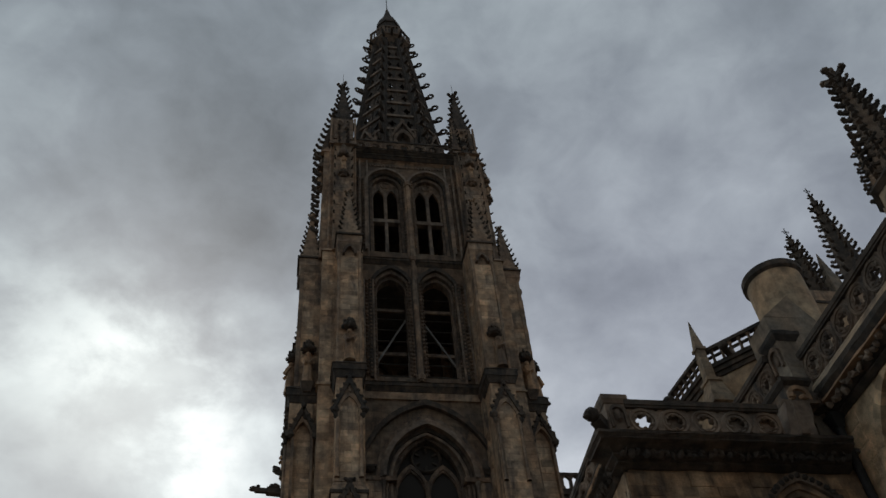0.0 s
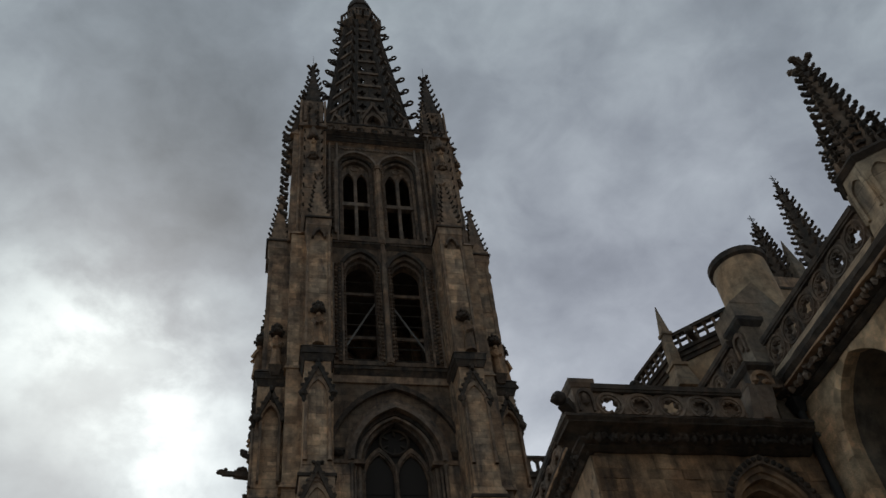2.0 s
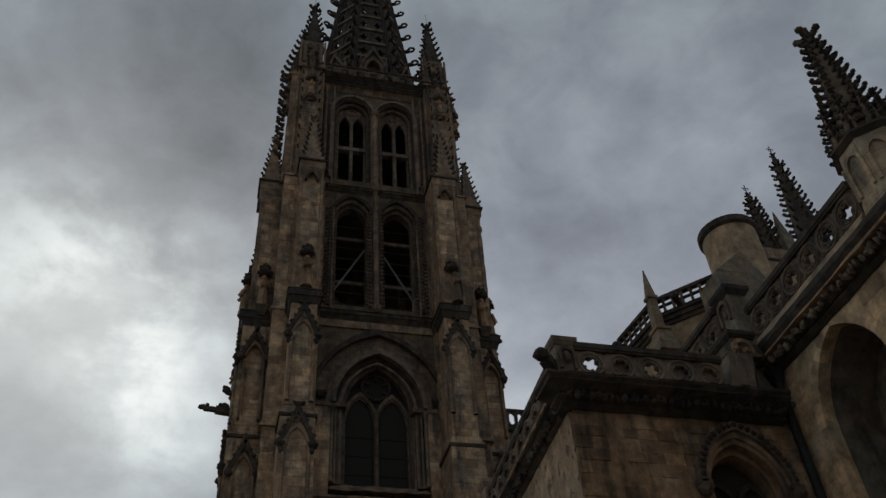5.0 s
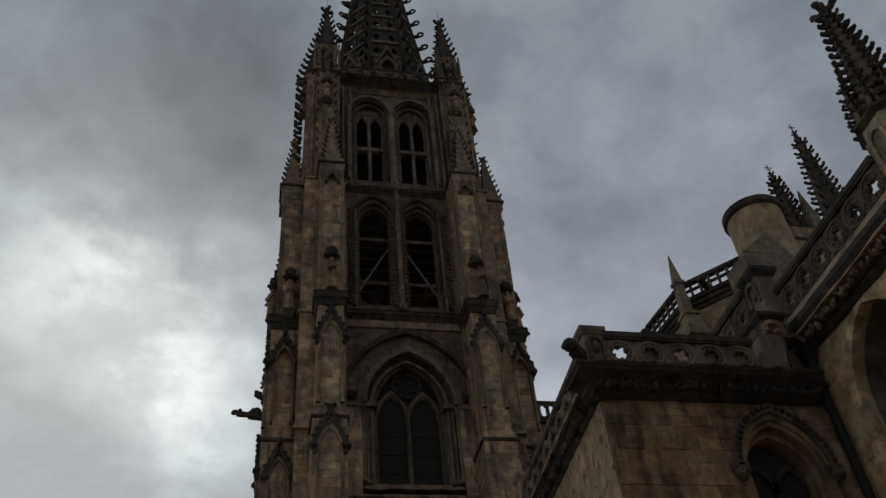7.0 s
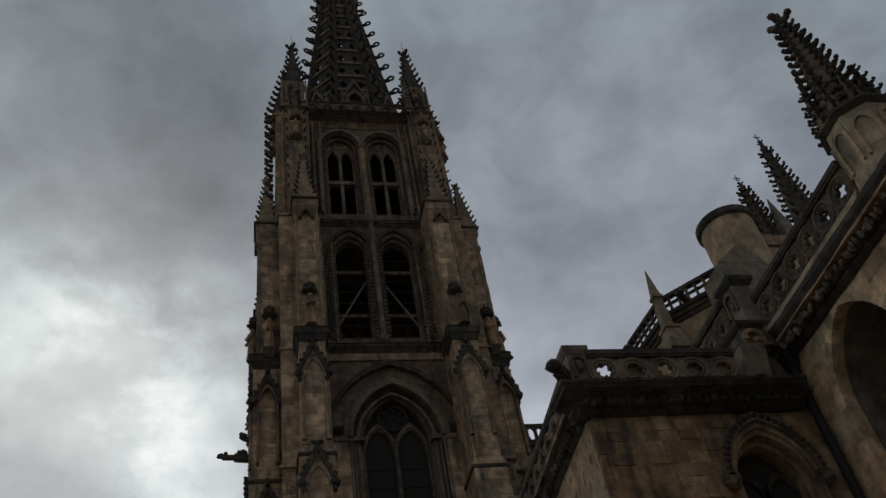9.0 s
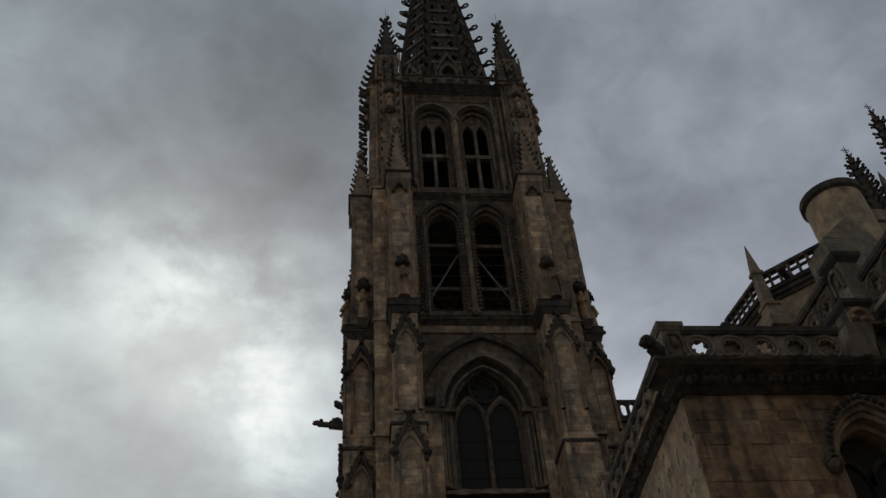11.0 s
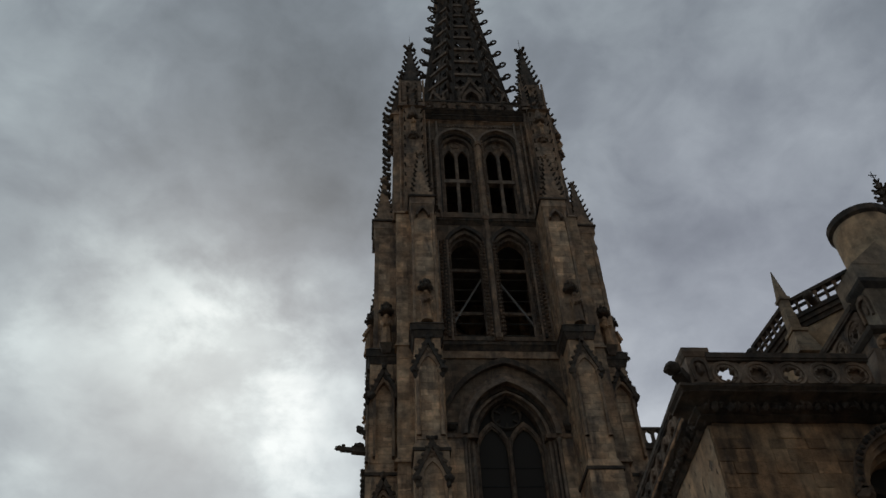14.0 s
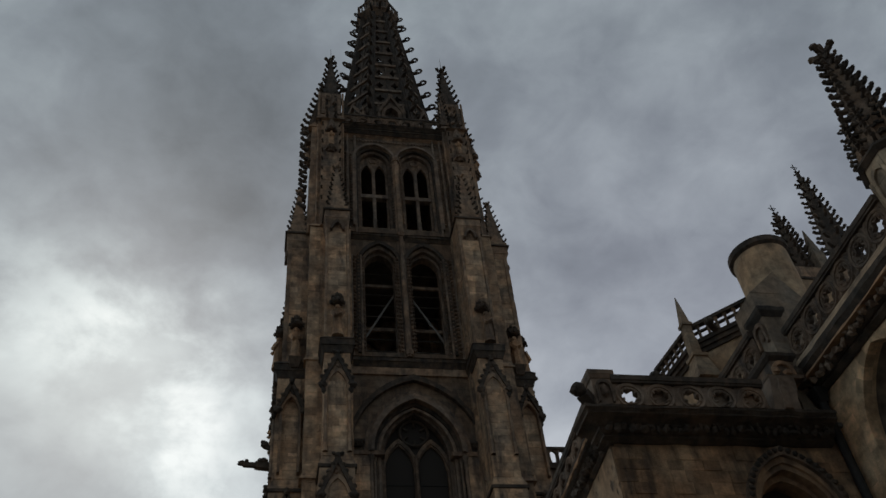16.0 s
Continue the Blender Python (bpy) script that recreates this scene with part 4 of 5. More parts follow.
bm = bmesh.new()
bar(bm, on_spire(0, Z0), on_spire(0, Z1), 0.5, 0.42, (0, 0, 1))
bar(bm, on_spire(0, Z0, 0.2), on_spire(0, Z1, 0.16), 0.2, 0.24, (0, 0, 1))
rib = mesh_of("rib", bm, CRUST_SHADE)
tiers = 10
levels = [Z0 + (Z1 - Z0) * (1 - (1 - i / tiers) ** 1.0) for i in range(tiers + 1)]
panel_meshes = []
for i in range(tiers):
    a, b = levels[i], levels[i + 1]
    bm = bmesh.new()
    p = [on_spire(-1, a), on_spire(0, a), on_spire(0, b), on_spire(-1, b)]
    inward = Vector((-0.14, 0, 0))
    midl, midh = (p[0] + p[1]) / 2, (p[2] + p[3]) / 2
    foil_cell(bm, [p[0], midl, midh, p[3]], inward, 0.40, 4, 0.28, 24)
    foil_cell(bm, [midl, p[1], p[2], midh], inward, 0.40, 4, 0.28, 24)
    up = (midh - midl).normalized()
    bar(bm, midl, midh, 0.12, 0.16)
    panel_meshes.append(("tracery_panel", mesh_of("tracery_panel", bm, CRUST_SHADE)))
    bm = bmesh.new()
    bar(bm, p[0] + up * 0.05 + Vector((0.05, 0, 0)), p[1] + up * 0.05 + Vector((0.05, 0, 0)), 0.24, 0.24)
    panel_meshes.append(("cross_bar", mesh_of("cross_bar", bm, ORDER)))
bm = bmesh.new()
ring(bm, (0.48, 0, 0.16), (1, 0, 0), (0, 0, 1), 0.25, 0.09, 12, 5)
bar(bm, (-0.2, 0, 0), (0.4, 0, 0.02), 0.22)
loop = mesh_of("looped_crocket", bm, CRUST_SHADE)
for k in range(8):
    turn = Matrix.Rotation(k * math.pi / 4, 4, "Z")
    share("rib", rib, spire, turn)
    for kind, me in panel_meshes:
        share(kind, me, spire, turn)
    for i in range(12):
        z = Z0 + 1.6 + (Z1 - Z0 - 1.7) * i / 11
        p = on_spire(k, z, 0.3)
        share("looped_crocket", loop, spire, Matrix.Translation(p) @ Matrix.Rotation(math.pi / 8 + k * math.pi / 4, 4, "Z") @ Matrix.Scale(1.15 - 0.025 * i, 4))
for k in range(8):
    turn = Matrix.Rotation(k * math.pi / 4, 4, "Z")
    y = -spire_r(52.5) * math.cos(math.pi / 8)
    bm = bmesh.new()
    band(bm, arch_line(0.75, 51.9, 54.3, 55.6, 6), arch_line(0.5, 51.9, 54.3, 55.2, 6), y - 0.2, y + 0.7)
    for q in (-1, 1):
        bar(bm, (q * 0.95, y - 0.1, 54.5), (0, y - 0.05, 56.7), 0.2, 0.3, (0, 1, 0))
        drum(bm, 6, 0.16, 0.14, 51.9, 54.6, q * 0.92, y - 0.1)
        drum(bm, 4, 0.2, 0.03, 54.6, 55.9, q * 0.92, y - 0.1)
        blob(bm, q * 0.5, y - 0.12, 55.75, 0.14, 0.12, 0.14, 0.2)
    blob(bm, 0, y - 0.05, 56.85, 0.2, 0.16, 0.26, 0.2)
    share("gabled_niche", mesh_of("gabled_niche", bm, CARVED), spire, turn)
bm = bmesh.new()
drum(bm, 8, 1.45, 1.95, 73.0, 73.7, turn=math.pi / 8)
drum(bm, 8, 2.0, 2.0, 73.7, 73.95, turn=math.pi / 8)
part("gallery_floor", bm, CARVED, spire)
bm = bmesh.new()
for k in range(8):
    a = math.pi / 8 + k * math.pi / 4
    b = a + math.pi / 4
    pa, pb = Vector((1.9 * math.cos(a), 1.9 * math.sin(a), 0)), Vector((1.9 * math.cos(b), 1.9 * math.sin(b), 0))
    bar(bm, pa + Vector((0, 0, 75.1)), pb + Vector((0, 0, 75.1)), 0.16)
    for i in range(4):
        q = pa.lerp(pb, i / 4)
        bar(bm, q + Vector((0, 0, 73.9)), q + Vector((0, 0, 75.1)), 0.13 if i else 0.24)
part("gallery_rail", bm, CARVED, spire)
bm = bmesh.new()
drum(bm, 8, 1.1, 1.1, 73.9, 77.4, turn=math.pi / 8)
drum(bm, 8, 1.22, 1.22, 77.4, 77.7, turn=math.pi / 8)
drum(bm, 8, 1.2, 0.95, 77.7, 78.7, turn=math.pi / 8)
drum(bm, 8, 0.95, 0.42, 78.7, 80.0, turn=math.pi / 8)
drum(bm, 8, 0.42, 0.1, 80.0, 81.7, turn=math.pi / 8)
part("lantern_cap", bm, CRUST_SHADE, spire)
bm = bmesh.new()
drum(bm, 6, 0.05, 0.03, 81.6, 84.4)
blob(bm, 0, 0, 84.4, 0.16, 0.16, 0.2)
part("rod", bm, IRON, spire)
for k in range(4):
    bm = bmesh.new()
    a = k * math.pi / 2
    bar(bm, (1.5 * math.cos(a), 1.5 * math.sin(a), 73.6), (2.45 * math.cos(a), 2.45 * math.sin(a), 73.9), 0.2)
    part("water_spout", bm, CRUST_SHADE, spire)

# water spouts and a figurehead on the flank
bm = bmesh.new()
bar(bm, (-6.6, -4.0, 24.5), (-7.7, -4.0, 24.62), 0.34, 0.3)
bar(bm, (-7.6, -4.0, 24.62), (-8.25, -4.0, 24.66), 0.22, 0.2)
blob(bm, -7.35, -4.0, 24.82, 0.3, 0.26, 0.16, 0.25, 2)
blob(bm, -8.3, -4.0, 24.72, 0.22, 0.15, 0.15, 0.2, 2)
blob(bm, -8.1, -4.0, 24.86, 0.1, 0.12, 0.1, 0.2)
part("gargoyle", bm, CRUST_SHADE, tower, "stone water spout jutting from the tower")
bm = bmesh.new()
bar(bm, (-6.8, -4.3, 25.3), (-7.3, -4.3, 25.5), 0.2)
blob(bm, -7.3, -4.3, 25.6, 0.19, 0.16, 0.2, 0.2, 2)
blob(bm, -7.42, -4.3, 25.74, 0.1, 0.1, 0.1, 0.2)
part("gargoyle", bm, CRUST_SHADE, tower)
bm = bmesh.new()
bar(bm, (6.6, -4.3, 30.0), (7.0, -4.3, 30.1), 0.18)
blob(bm, 7.05, -4.3, 30.15, 0.18, 0.15, 0.17, 0.15)
part("gargoyle", bm, CRUST_SHADE, tower)

# statues on the buttresses and corner shafts
for s in (-1, 1):
    bm = bmesh.new()
    taper(bm, (s * 6.05 - 0.2, s * 6.05 + 0.2, -4.95, -4.6), (s * 6.05 - 0.36, s * 6.05 + 0.36, -5.25, -4.6), 29.9, 30.38)
    part("bracket", bm, CARVED, tower)
    bm = bmesh.new()
    drum(bm, 6, 0.25, 0.33, 32.7, 32.95, s * 6.05, -4.86)
    drum(bm, 6, 0.32, 0.2, 32.95, 33.2, s * 6.05, -4.84)
    drum(bm, 6, 0.17, 0.06, 33.2, 33.55, s * 6.05, -4.8)
    for k in range(8):
        blob(bm, s * 6.05 + 0.33 * math.cos(k * 0.785), -4.86 + 0.33 * math.sin(k * 0.785), 32.8, 0.11, 0.11, 0.15, 0.25)
        blob(bm, s * 6.05 + 0.25 * math.cos(k * 0.785 + 0.4), -4.84 + 0.25 * math.sin(k * 0.785 + 0.4), 33.15, 0.1, 0.1, 0.12, 0.25)
    part("canopy", bm, CRUST_SHADE, tower)
low = mesh_of("statue", statue_mesh(2.2), CHAPEL)
for k in range(4):
    for s in (-1, 1):
        m = tower.matrix_basis @ SIDES[k] @ Matrix.Translation((s * OFF, -6.92 + (0.2 if k == 1 else 0), 30.38))
        ob = new("statue", low)
        ob.matrix_basis = m
        tagged(ob, "weathered stone statue under a canopy on the buttress", "statue", "tower statues")
for s in (-1, 1):
    ob = new("statue", low)
    ob.matrix_basis = tower.matrix_basis @ Matrix.Translation((s * 6.05, -4.92, 30.38))
    tagged(ob, "weathered stone statue standing on a side buttress", "statue", "tower statues")
high = mesh_of("statue", statue_mesh(1.6), CHAPEL)
for k in range(4):
    for x, y in ((-4.33, -5.78), (4.33, -5.62 if k == 1 else -5.78)):
        ob = new("statue", high)
        ob.matrix_basis = tower.matrix_basis @ SIDES[k] @ Matrix.Translation((x, y, 47.6))
        tagged(ob, "small weathered stone statue in a canopied niche", "statue", "corner statues")


# ---- the chapel in front, with its parapet and window ----
chapel = empty("side_chapel", 0, 0, 0, "low brown stone chapel with pierced parapet and pointed window", "chapel")
WX, WH = 10.78, 0.86
# the flank stands a little askew
FLANK = pose(7.0, 15.0, 0, 0, 0, -2.9) @ Matrix.Translation((-7.0, -15.0, 0))
bm = bmesh.new()
wall_arch(bm, 7.07, 12.6, 0, 12.0, 15.0, 15.9, WX, WH, 4.0, 9.85, 10.95)
front = part("front_wall", bm, RUBBLE, chapel)
bm = bmesh.new()
box(bm, 7.0, 7.8, 15.07, 21.6, 0, 12.0)
flank = part("flank_wall", bm, PITTED, chapel, "", FLANK)
bm = bmesh.new()
box(bm, 8.0, 12.6, 20.8, 21.6, 0, 12.0)
part("rear_wall", bm, CHAPEL, chapel)
bm = bmesh.new()
taper(bm, (7.3, 12.6, 14.8, 21.6), (7.3, 12.6, 14.8, 21.6), 11.96, 12.06)
part("roof", bm, LEAD, chapel, "lead-covered flat roof")


def under_hood(x, z, w, h):
    x, half = x + 7.0 - WX, w / 2 + 0.04
    if abs(x) - half > 1.05:
        return False
    if z < 9.9:
        return abs(x) - half < 1.0
    top = 11.35 - 1.5 * (max(0, abs(x) - half) / 1.1) ** 1.6
    return z - h / 2 < top


courses(front, RUBBLE, Matrix.Translation((7.0, 15.0, 0)), 5.5, 7.6, 11.45, 0.27, 0.42, 5, under_hood, gap=0.004, rough=0.02)
# window: hood mould with stops, moulded frame, reveal, glass
for w0, a0, w1, a1, y0, y1, z0, mat in ((1.16, 11.42, 1.02, 11.2, 14.80, 15.1, 9.8, CARVED), (1.02, 11.2, 0.93, 11.06, 14.9, 15.2, 4.0, CHAPEL),
                                        (0.94, 11.06, 0.852, 10.925, 14.97, 15.4, 4.0, CHAPEL), (0.87, 10.95, 0.76, 10.78, 15.2, 15.6, 4.0, CHAPEL)):
    bm = bmesh.new()
    band(bm, arch_line(w0, z0, 9.85, a0, 10), arch_line(w1, z0, 9.85, a1, 10), y0, y1, WX)
    part("window_frame", bm, mat, chapel)
bm = bmesh.new()
for x, z in arc(1.10, 9.9, 11.32, 12)[1:-1]:
    blob(bm, WX + x, 14.8, z, 0.075, 0.07, 0.075, 0.2)
tagged(part("hood_leaves", bm, CRUST_SHADE, chapel), kind="stuff")
for s in (-1, 1):
    bm = bmesh.new()
    blob(bm, WX + s * 1.08, 14.86, 9.75, 0.16, 0.16, 0.17, 0.2, 2)
    box(bm, WX + s * 1.08 - 0.16, WX + s * 1.08 + 0.16, 14.8, 15.1, 9.84, 9.94)
    part("hood_stop", bm, CARVED, chapel)
bm = bmesh.new()
slab(bm, [(WX + x, z) for x, z in arch_line(0.84, 4.0, 9.85, 10.9, 8)], 15.62, 15.65)
part("pane", bm, GLASS, chapel, "dark leaded window glass")
bm = bmesh.new()
box(bm, WX - 0.06, WX + 0.06, 15.5, 15.62, 4, 9.9)
for s in (-1, 1):
    band(bm, arc(0.44, 9.6, 10.3, 6), arc(0.34, 9.6, 10.15, 6), 15.5, 15.62, WX + s * 0.41)
part("tracery", bm, CRUST_SHADE, chapel)

# cornice along front and flank: thin ledge over a deep hollow with leaves, and a lower roll
for out, low_out, z0, z1 in ((0.20, 0.06, 11.50, 11.60), (0.30, 0.18, 11.60, 11.72), (0.60, 0.46, 11.84, 11.92), (0.66, 0.60, 11.92, 12.05)):
    bm = bmesh.new()
    taper(bm, (7.0 - low_out, 12.2, 15.0 - low_out, 15.3), (7.0 - out, 12.2, 15.0 - out, 15.3), z0, z0 + (z1 - z0) * 0.5)
    box(bm, 7.0 - out, 12.2, 15.0 - out, 15.3, z0 + (z1 - z0) * 0.5, z1)
    worn(bm, 0, 6.6, 12.5, 0.3, 0.018)
    part("cornice", bm, CRUST_SHADE, chapel)
    bm = bmesh.new()
    taper(bm, (7.0 - low_out * 0.5, 7.3, 15.3, 21.7), (7.0 - out * 0.5, 7.3, 15.3, 21.7), z0, z0 + (z1 - z0) * 0.5)
    box(bm, 7.0 - out * 0.5, 7.3, 15.3, 21.7, z0 + (z1 - z0) * 0.5, z1)
    worn(bm, 1, 15.4, 21.6, 0.3, 0.018)
    part("cornice", bm, CRUST_SHADE, chapel, "", FLANK)
# hollow under the ledge: black crust, with its shade also in the colour
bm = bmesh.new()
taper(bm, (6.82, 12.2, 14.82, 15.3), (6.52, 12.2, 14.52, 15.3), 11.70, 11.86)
part("cornice_hollow", bm, CRUST_SHADE, chapel)
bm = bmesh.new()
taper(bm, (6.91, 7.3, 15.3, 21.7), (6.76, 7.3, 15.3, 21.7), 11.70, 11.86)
part("cornice_hollow", bm, CRUST_SHADE, chapel, "", FLANK)
for m, n, at in ((None, 34, lambda i: (6.95 + 0.155 * i, 14.64)), (FLANK, 40, lambda i: (6.82, 15.15 + 0.16 * i))):
    bm = bmesh.new()
    for i in range(n):
        x, y = at(i)
        for z, r in ((11.66, 0.085), (11.75, 0.065)):
            blob(bm, x + random.uniform(-0.05, 0.05), y + random.uniform(-0.04, 0.04), z + random.uniform(-0.04, 0.03), r * random.uniform(0.6, 1.25), r * random.uniform(0.7, 1.2), r * random.uniform(0.6, 1.3), 0.35)
    tagged(part("leaf_frieze", bm, CRUST_SHADE, chapel, "", m), kind="stuff")
# thin pale lip along the flank: the lit crest of the leaves as colour
bm = bmesh.new()
taper(bm, (6.68, 7.0, 15.2, 21.7), (6.655, 7.0, 15.2, 21.7), 11.93, 11.97)
worn(bm, 1, 15.3, 21.6, 0.2, 0.012)
part("lip", bm, CHAPEL, chapel, "", FLANK)
# parapets
# panels 1, 3 and 4 are really open; added slabs close them
parapet(chapel, (7.12, 14.55), (10.72, 14.55), 12.05, 12.89, 5, (ORDER, CRUST_SHADE), (0, -1), thick=0.24, hole=0.62, deep=0.30, foot=0.02, head=0.19, blind=(1, 3, 4))
pa, pb = FLANK @ Vector((6.90, 21.4, 0)), FLANK @ Vector((6.90, 15.0, 0))
pf = FLANK.to_3x3() @ Vector((-1, 0, 0))
parapet(chapel, (pa.x, pa.y), (pb.x, pb.y), 12.05, 12.89, 9, (ORDER, CRUST_SHADE), (pf.x, pf.y), thick=0.22, hole=0.62, deep=0.30, foot=0.04)


def post(parent, x0, x1, y0, y1, z0, z1):
    bm = bmesh.new()
    box(bm, x0, x1, y0, y1, z0, z1 - 0.14)
    taper(bm, (x0 - 0.02, x1 + 0.02, y0 - 0.02, y1 + 0.02), (x0 - 0.07, x1 + 0.07, y0 - 0.07, y1 + 0.07), z1 - 0.2, z1 - 0.1)
    box(bm, x0 - 0.07, x1 + 0.07, y0 - 0.07, y1 + 0.07, z1 - 0.1, z1)
    ob = part("parapet_post", bm, ORDER, parent)
    bm = bmesh.new()
    cx, w = (x0 + x1) / 2, (x1 - x0) / 2
    band(bm, arch_line(w * 0.82, z0 + 0.12, z0 + (z1 - z0) * 0.5, z1 - 0.24, 5), arch_line(w * 0.6, z0 + 0.12, z0 + (z1 - z0) * 0.5, z1 - 0.34, 5), y0 - 0.07, y0 + 0.02, cx)
    blob(bm, cx, y0 - 0.02, z0 + (z1 - z0) * 0.45, w * 0.45, 0.09, (z1 - z0) * 0.22, 0.15)
    part("blind_arch", bm, CARVED, ob)
    return ob


post(chapel, 6.68, 7.14, 14.46, 14.95, 12.05, 13.01)
# worn block that the parapet runs into, and the carved post over it
bm = bmesh.new()
taper(bm, (10.74, 11.36, 14.36, 15.6), (11.04, 11.66, 14.5, 15.6), 12.05, 13.1)
taper(bm, (10.95, 11.15, 14.28, 14.5), (11.16, 11.3, 14.42, 14.6), 12.05, 13.05)
worn(bm, 2, 12.15, 13.0, 0.22, 0.025)
part("end_block", bm, ORDER, chapel)
bm = bmesh.new()
box(bm, 11.26, 11.86, 14.56, 15.6, 13.1, 13.66)
box(bm, 11.02, 11.95, 14.5, 15.6, 13.06, 13.14)
worn(bm, 0, 11.25, 11.9, 0.2, 0.015)
low_post = part("parapet_post", bm, CARVED, chapel)
bm = bmesh.new()
taper(bm, (11.24, 11.88, 14.54, 15.6), (11.18, 11.94, 14.46, 15.66), 13.58, 13.66)
box(bm, 11.18, 11.94, 14.46, 15.66, 13.66, 13.77)
worn(bm, 0, 11.25, 11.9, 0.2, 0.012)
part("cap", bm, CRUST_SHADE, low_post)
bm = bmesh.new()
band(bm, arch_line(0.27, 13.14, 13.3, 13.54, 5), arch_line(0.17, 13.14, 13.3, 13.44, 5), 14.48, 14.58, 11.5)
blob(bm, 11.28, 14.5, 13.24, 0.1, 0.08, 0.12, 0.25)
blob(bm, 11.56, 14.5, 13.2, 0.12, 0.07, 0.09, 0.25)
part("blind_arch", bm, CHAPEL, low_post)
post(chapel, 7.05, 7.45, 21.5, 21.95, 11.5, 13.25)
bm = bmesh.new()
bar(bm, (6.75, 14.75, 12.2), (6.42, 14.5, 12.42), 0.26, 0.22)
blob(bm, 6.32, 14.45, 12.5, 0.17, 0.17, 0.16, 0.12, 2)
blob(bm, 6.2, 14.42, 12.42, 0.1, 0.1, 0.09, 0.1)
part("gargoyle", bm, CRUST_SHADE, chapel, "stone beast head on the cornice corner")

# ---- the taller aisle at the side, with its arch, cornice and parapet ----
aisle = empty("aisle_building", 0, 0, 0, "tall pale stone aisle with deep arch and pierced parapet", "building")
AY, AW = 12.85, 1.25
bm = bmesh.new()
wall_arch(bm, -15.0, -2.0, 0, 13.55, 12.6, 12.9, -AY, AW, 5.0, 11.0, 12.8)
bmesh.ops.transform(bm, matrix=Matrix.Rotation(-math.pi / 2, 4, "Z"), verts=bm.verts)
wall = part("side_wall", bm, PALE, aisle)
# inner walls in the dark bay colour, standing in for the dim interior
bm = bmesh.new()
box(bm, 12.9, 22, 2.0, 2.8, 0, 13.55)
box(bm, 12.6, 22, 15.0, 15.8, 0, 13.55)
box(bm, 14.9, 15.4, 2.8, 15.0, 0, 13.55)
part("inner_wall", bm, BAY, aisle)
bm = bmesh.new()
box(bm, 12.7, 22, 2.0, 15.8, 13.55, 13.7)
part("roof", bm, LEAD, aisle)


TURN_WALL = Matrix.Rotation(-math.pi / 2, 4, "Z")
# soffit and recess wall darker than the pale wall: recess shade as colour
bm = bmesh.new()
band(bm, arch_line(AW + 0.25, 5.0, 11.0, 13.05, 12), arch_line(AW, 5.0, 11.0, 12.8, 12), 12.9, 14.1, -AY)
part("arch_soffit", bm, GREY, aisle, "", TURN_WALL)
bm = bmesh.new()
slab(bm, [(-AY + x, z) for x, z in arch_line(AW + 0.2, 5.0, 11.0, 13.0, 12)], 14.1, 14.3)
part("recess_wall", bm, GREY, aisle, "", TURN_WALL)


def in_arch(x, z, w, h):
    d = max(0.0, abs((15.0 - x) - AY) - w / 2)
    if d > AW + 0.3:
        return False
    if z < 11.0:
        return True
    return z - h / 2 < 12.95 - 1.95 * (d / (AW + 0.3)) ** 2.2


TURN_X = Matrix.Translation((12.6, 15.0, 0)) @ Matrix.Rotation(-math.pi / 2, 4, "Z")
courses(wall, PALE, TURN_X, 8.0, 8.0, 13.0, 0.42, 0.75, 8, in_arch, gap=0.022)
# voussoirs and moulded edge of the arch
inner_line, outer_line = arc(AW - 0.01, 11.0, 12.79, 8), arc(AW + 0.28, 11.0, 12.98, 8)
for i in range(16):
    bm = bmesh.new()
    quad = [inner_line[i], inner_line[i + 1], outer_line[i + 1], outer_line[i]]
    mid = Vector((sum(p[0] for p in quad) / 4, sum(p[1] for p in quad) / 4))
    quad = [mid + (Vector(p) - mid) * 0.975 for p in quad]
    hexa(bm, [(12.58, AY + p[0], p[1]) for p in quad] + [(12.8, AY + p[0], p[1]) for p in quad])
    part("voussoir", bm, PALE, wall)
for s in (-1, 1):
    z = 8.2
    while z < 10.9:
        bm = bmesh.new()
        box(bm, 12.575, 12.8, *sorted((AY + s * (AW - 0.01), AY + s * (AW + 0.28))), z + 0.006, min(z + 0.5, 10.99) - 0.006)
        part("jamb_stone", bm, PALE, wall)
        z += 0.5
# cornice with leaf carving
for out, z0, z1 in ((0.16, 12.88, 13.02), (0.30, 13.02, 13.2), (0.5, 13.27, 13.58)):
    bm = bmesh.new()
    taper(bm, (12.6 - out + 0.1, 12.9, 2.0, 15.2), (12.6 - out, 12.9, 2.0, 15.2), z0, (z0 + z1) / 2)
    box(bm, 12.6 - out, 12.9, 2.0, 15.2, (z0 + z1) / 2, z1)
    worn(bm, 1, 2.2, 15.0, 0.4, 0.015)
    part("cornice", bm, CRUST_SHADE, aisle)
# leaves lighter than the ledges: the light on their tips is coloured in
bm = bmesh.new()
for i in range(64):
    y = 15.12 - 0.14 * i + random.uniform(-0.04, 0.04)
    blob(bm, 12.24 + random.uniform(0, 0.05), y, 13.15 + random.uniform(-0.09, 0.04), 0.10, random.uniform(0.05, 0.10), random.uniform(0.07, 0.13), 0.35)
tagged(part("leaf_frieze", bm, ORDER, aisle), kind="stuff")
# fillet in pale chapel stone, so the light it catches is in its colour
bm = bmesh.new()
box(bm, 12.12, 12.9, 2.0, 15.15, 13.205, 13.262)
worn(bm, 1, 2.2, 15.0, 0.4, 0.015)
part("fillet", bm, CHAPEL, aisle)
parapet(aisle, (12.34, 14.87), (12.34, 10.37), 13.58, 14.82, 6, (CARVED, CRUST_SHADE), (-1, 0), thick=0.24, hole=0.46, foot=0.26, foot_mat=TURRET)
bm = bmesh.new()
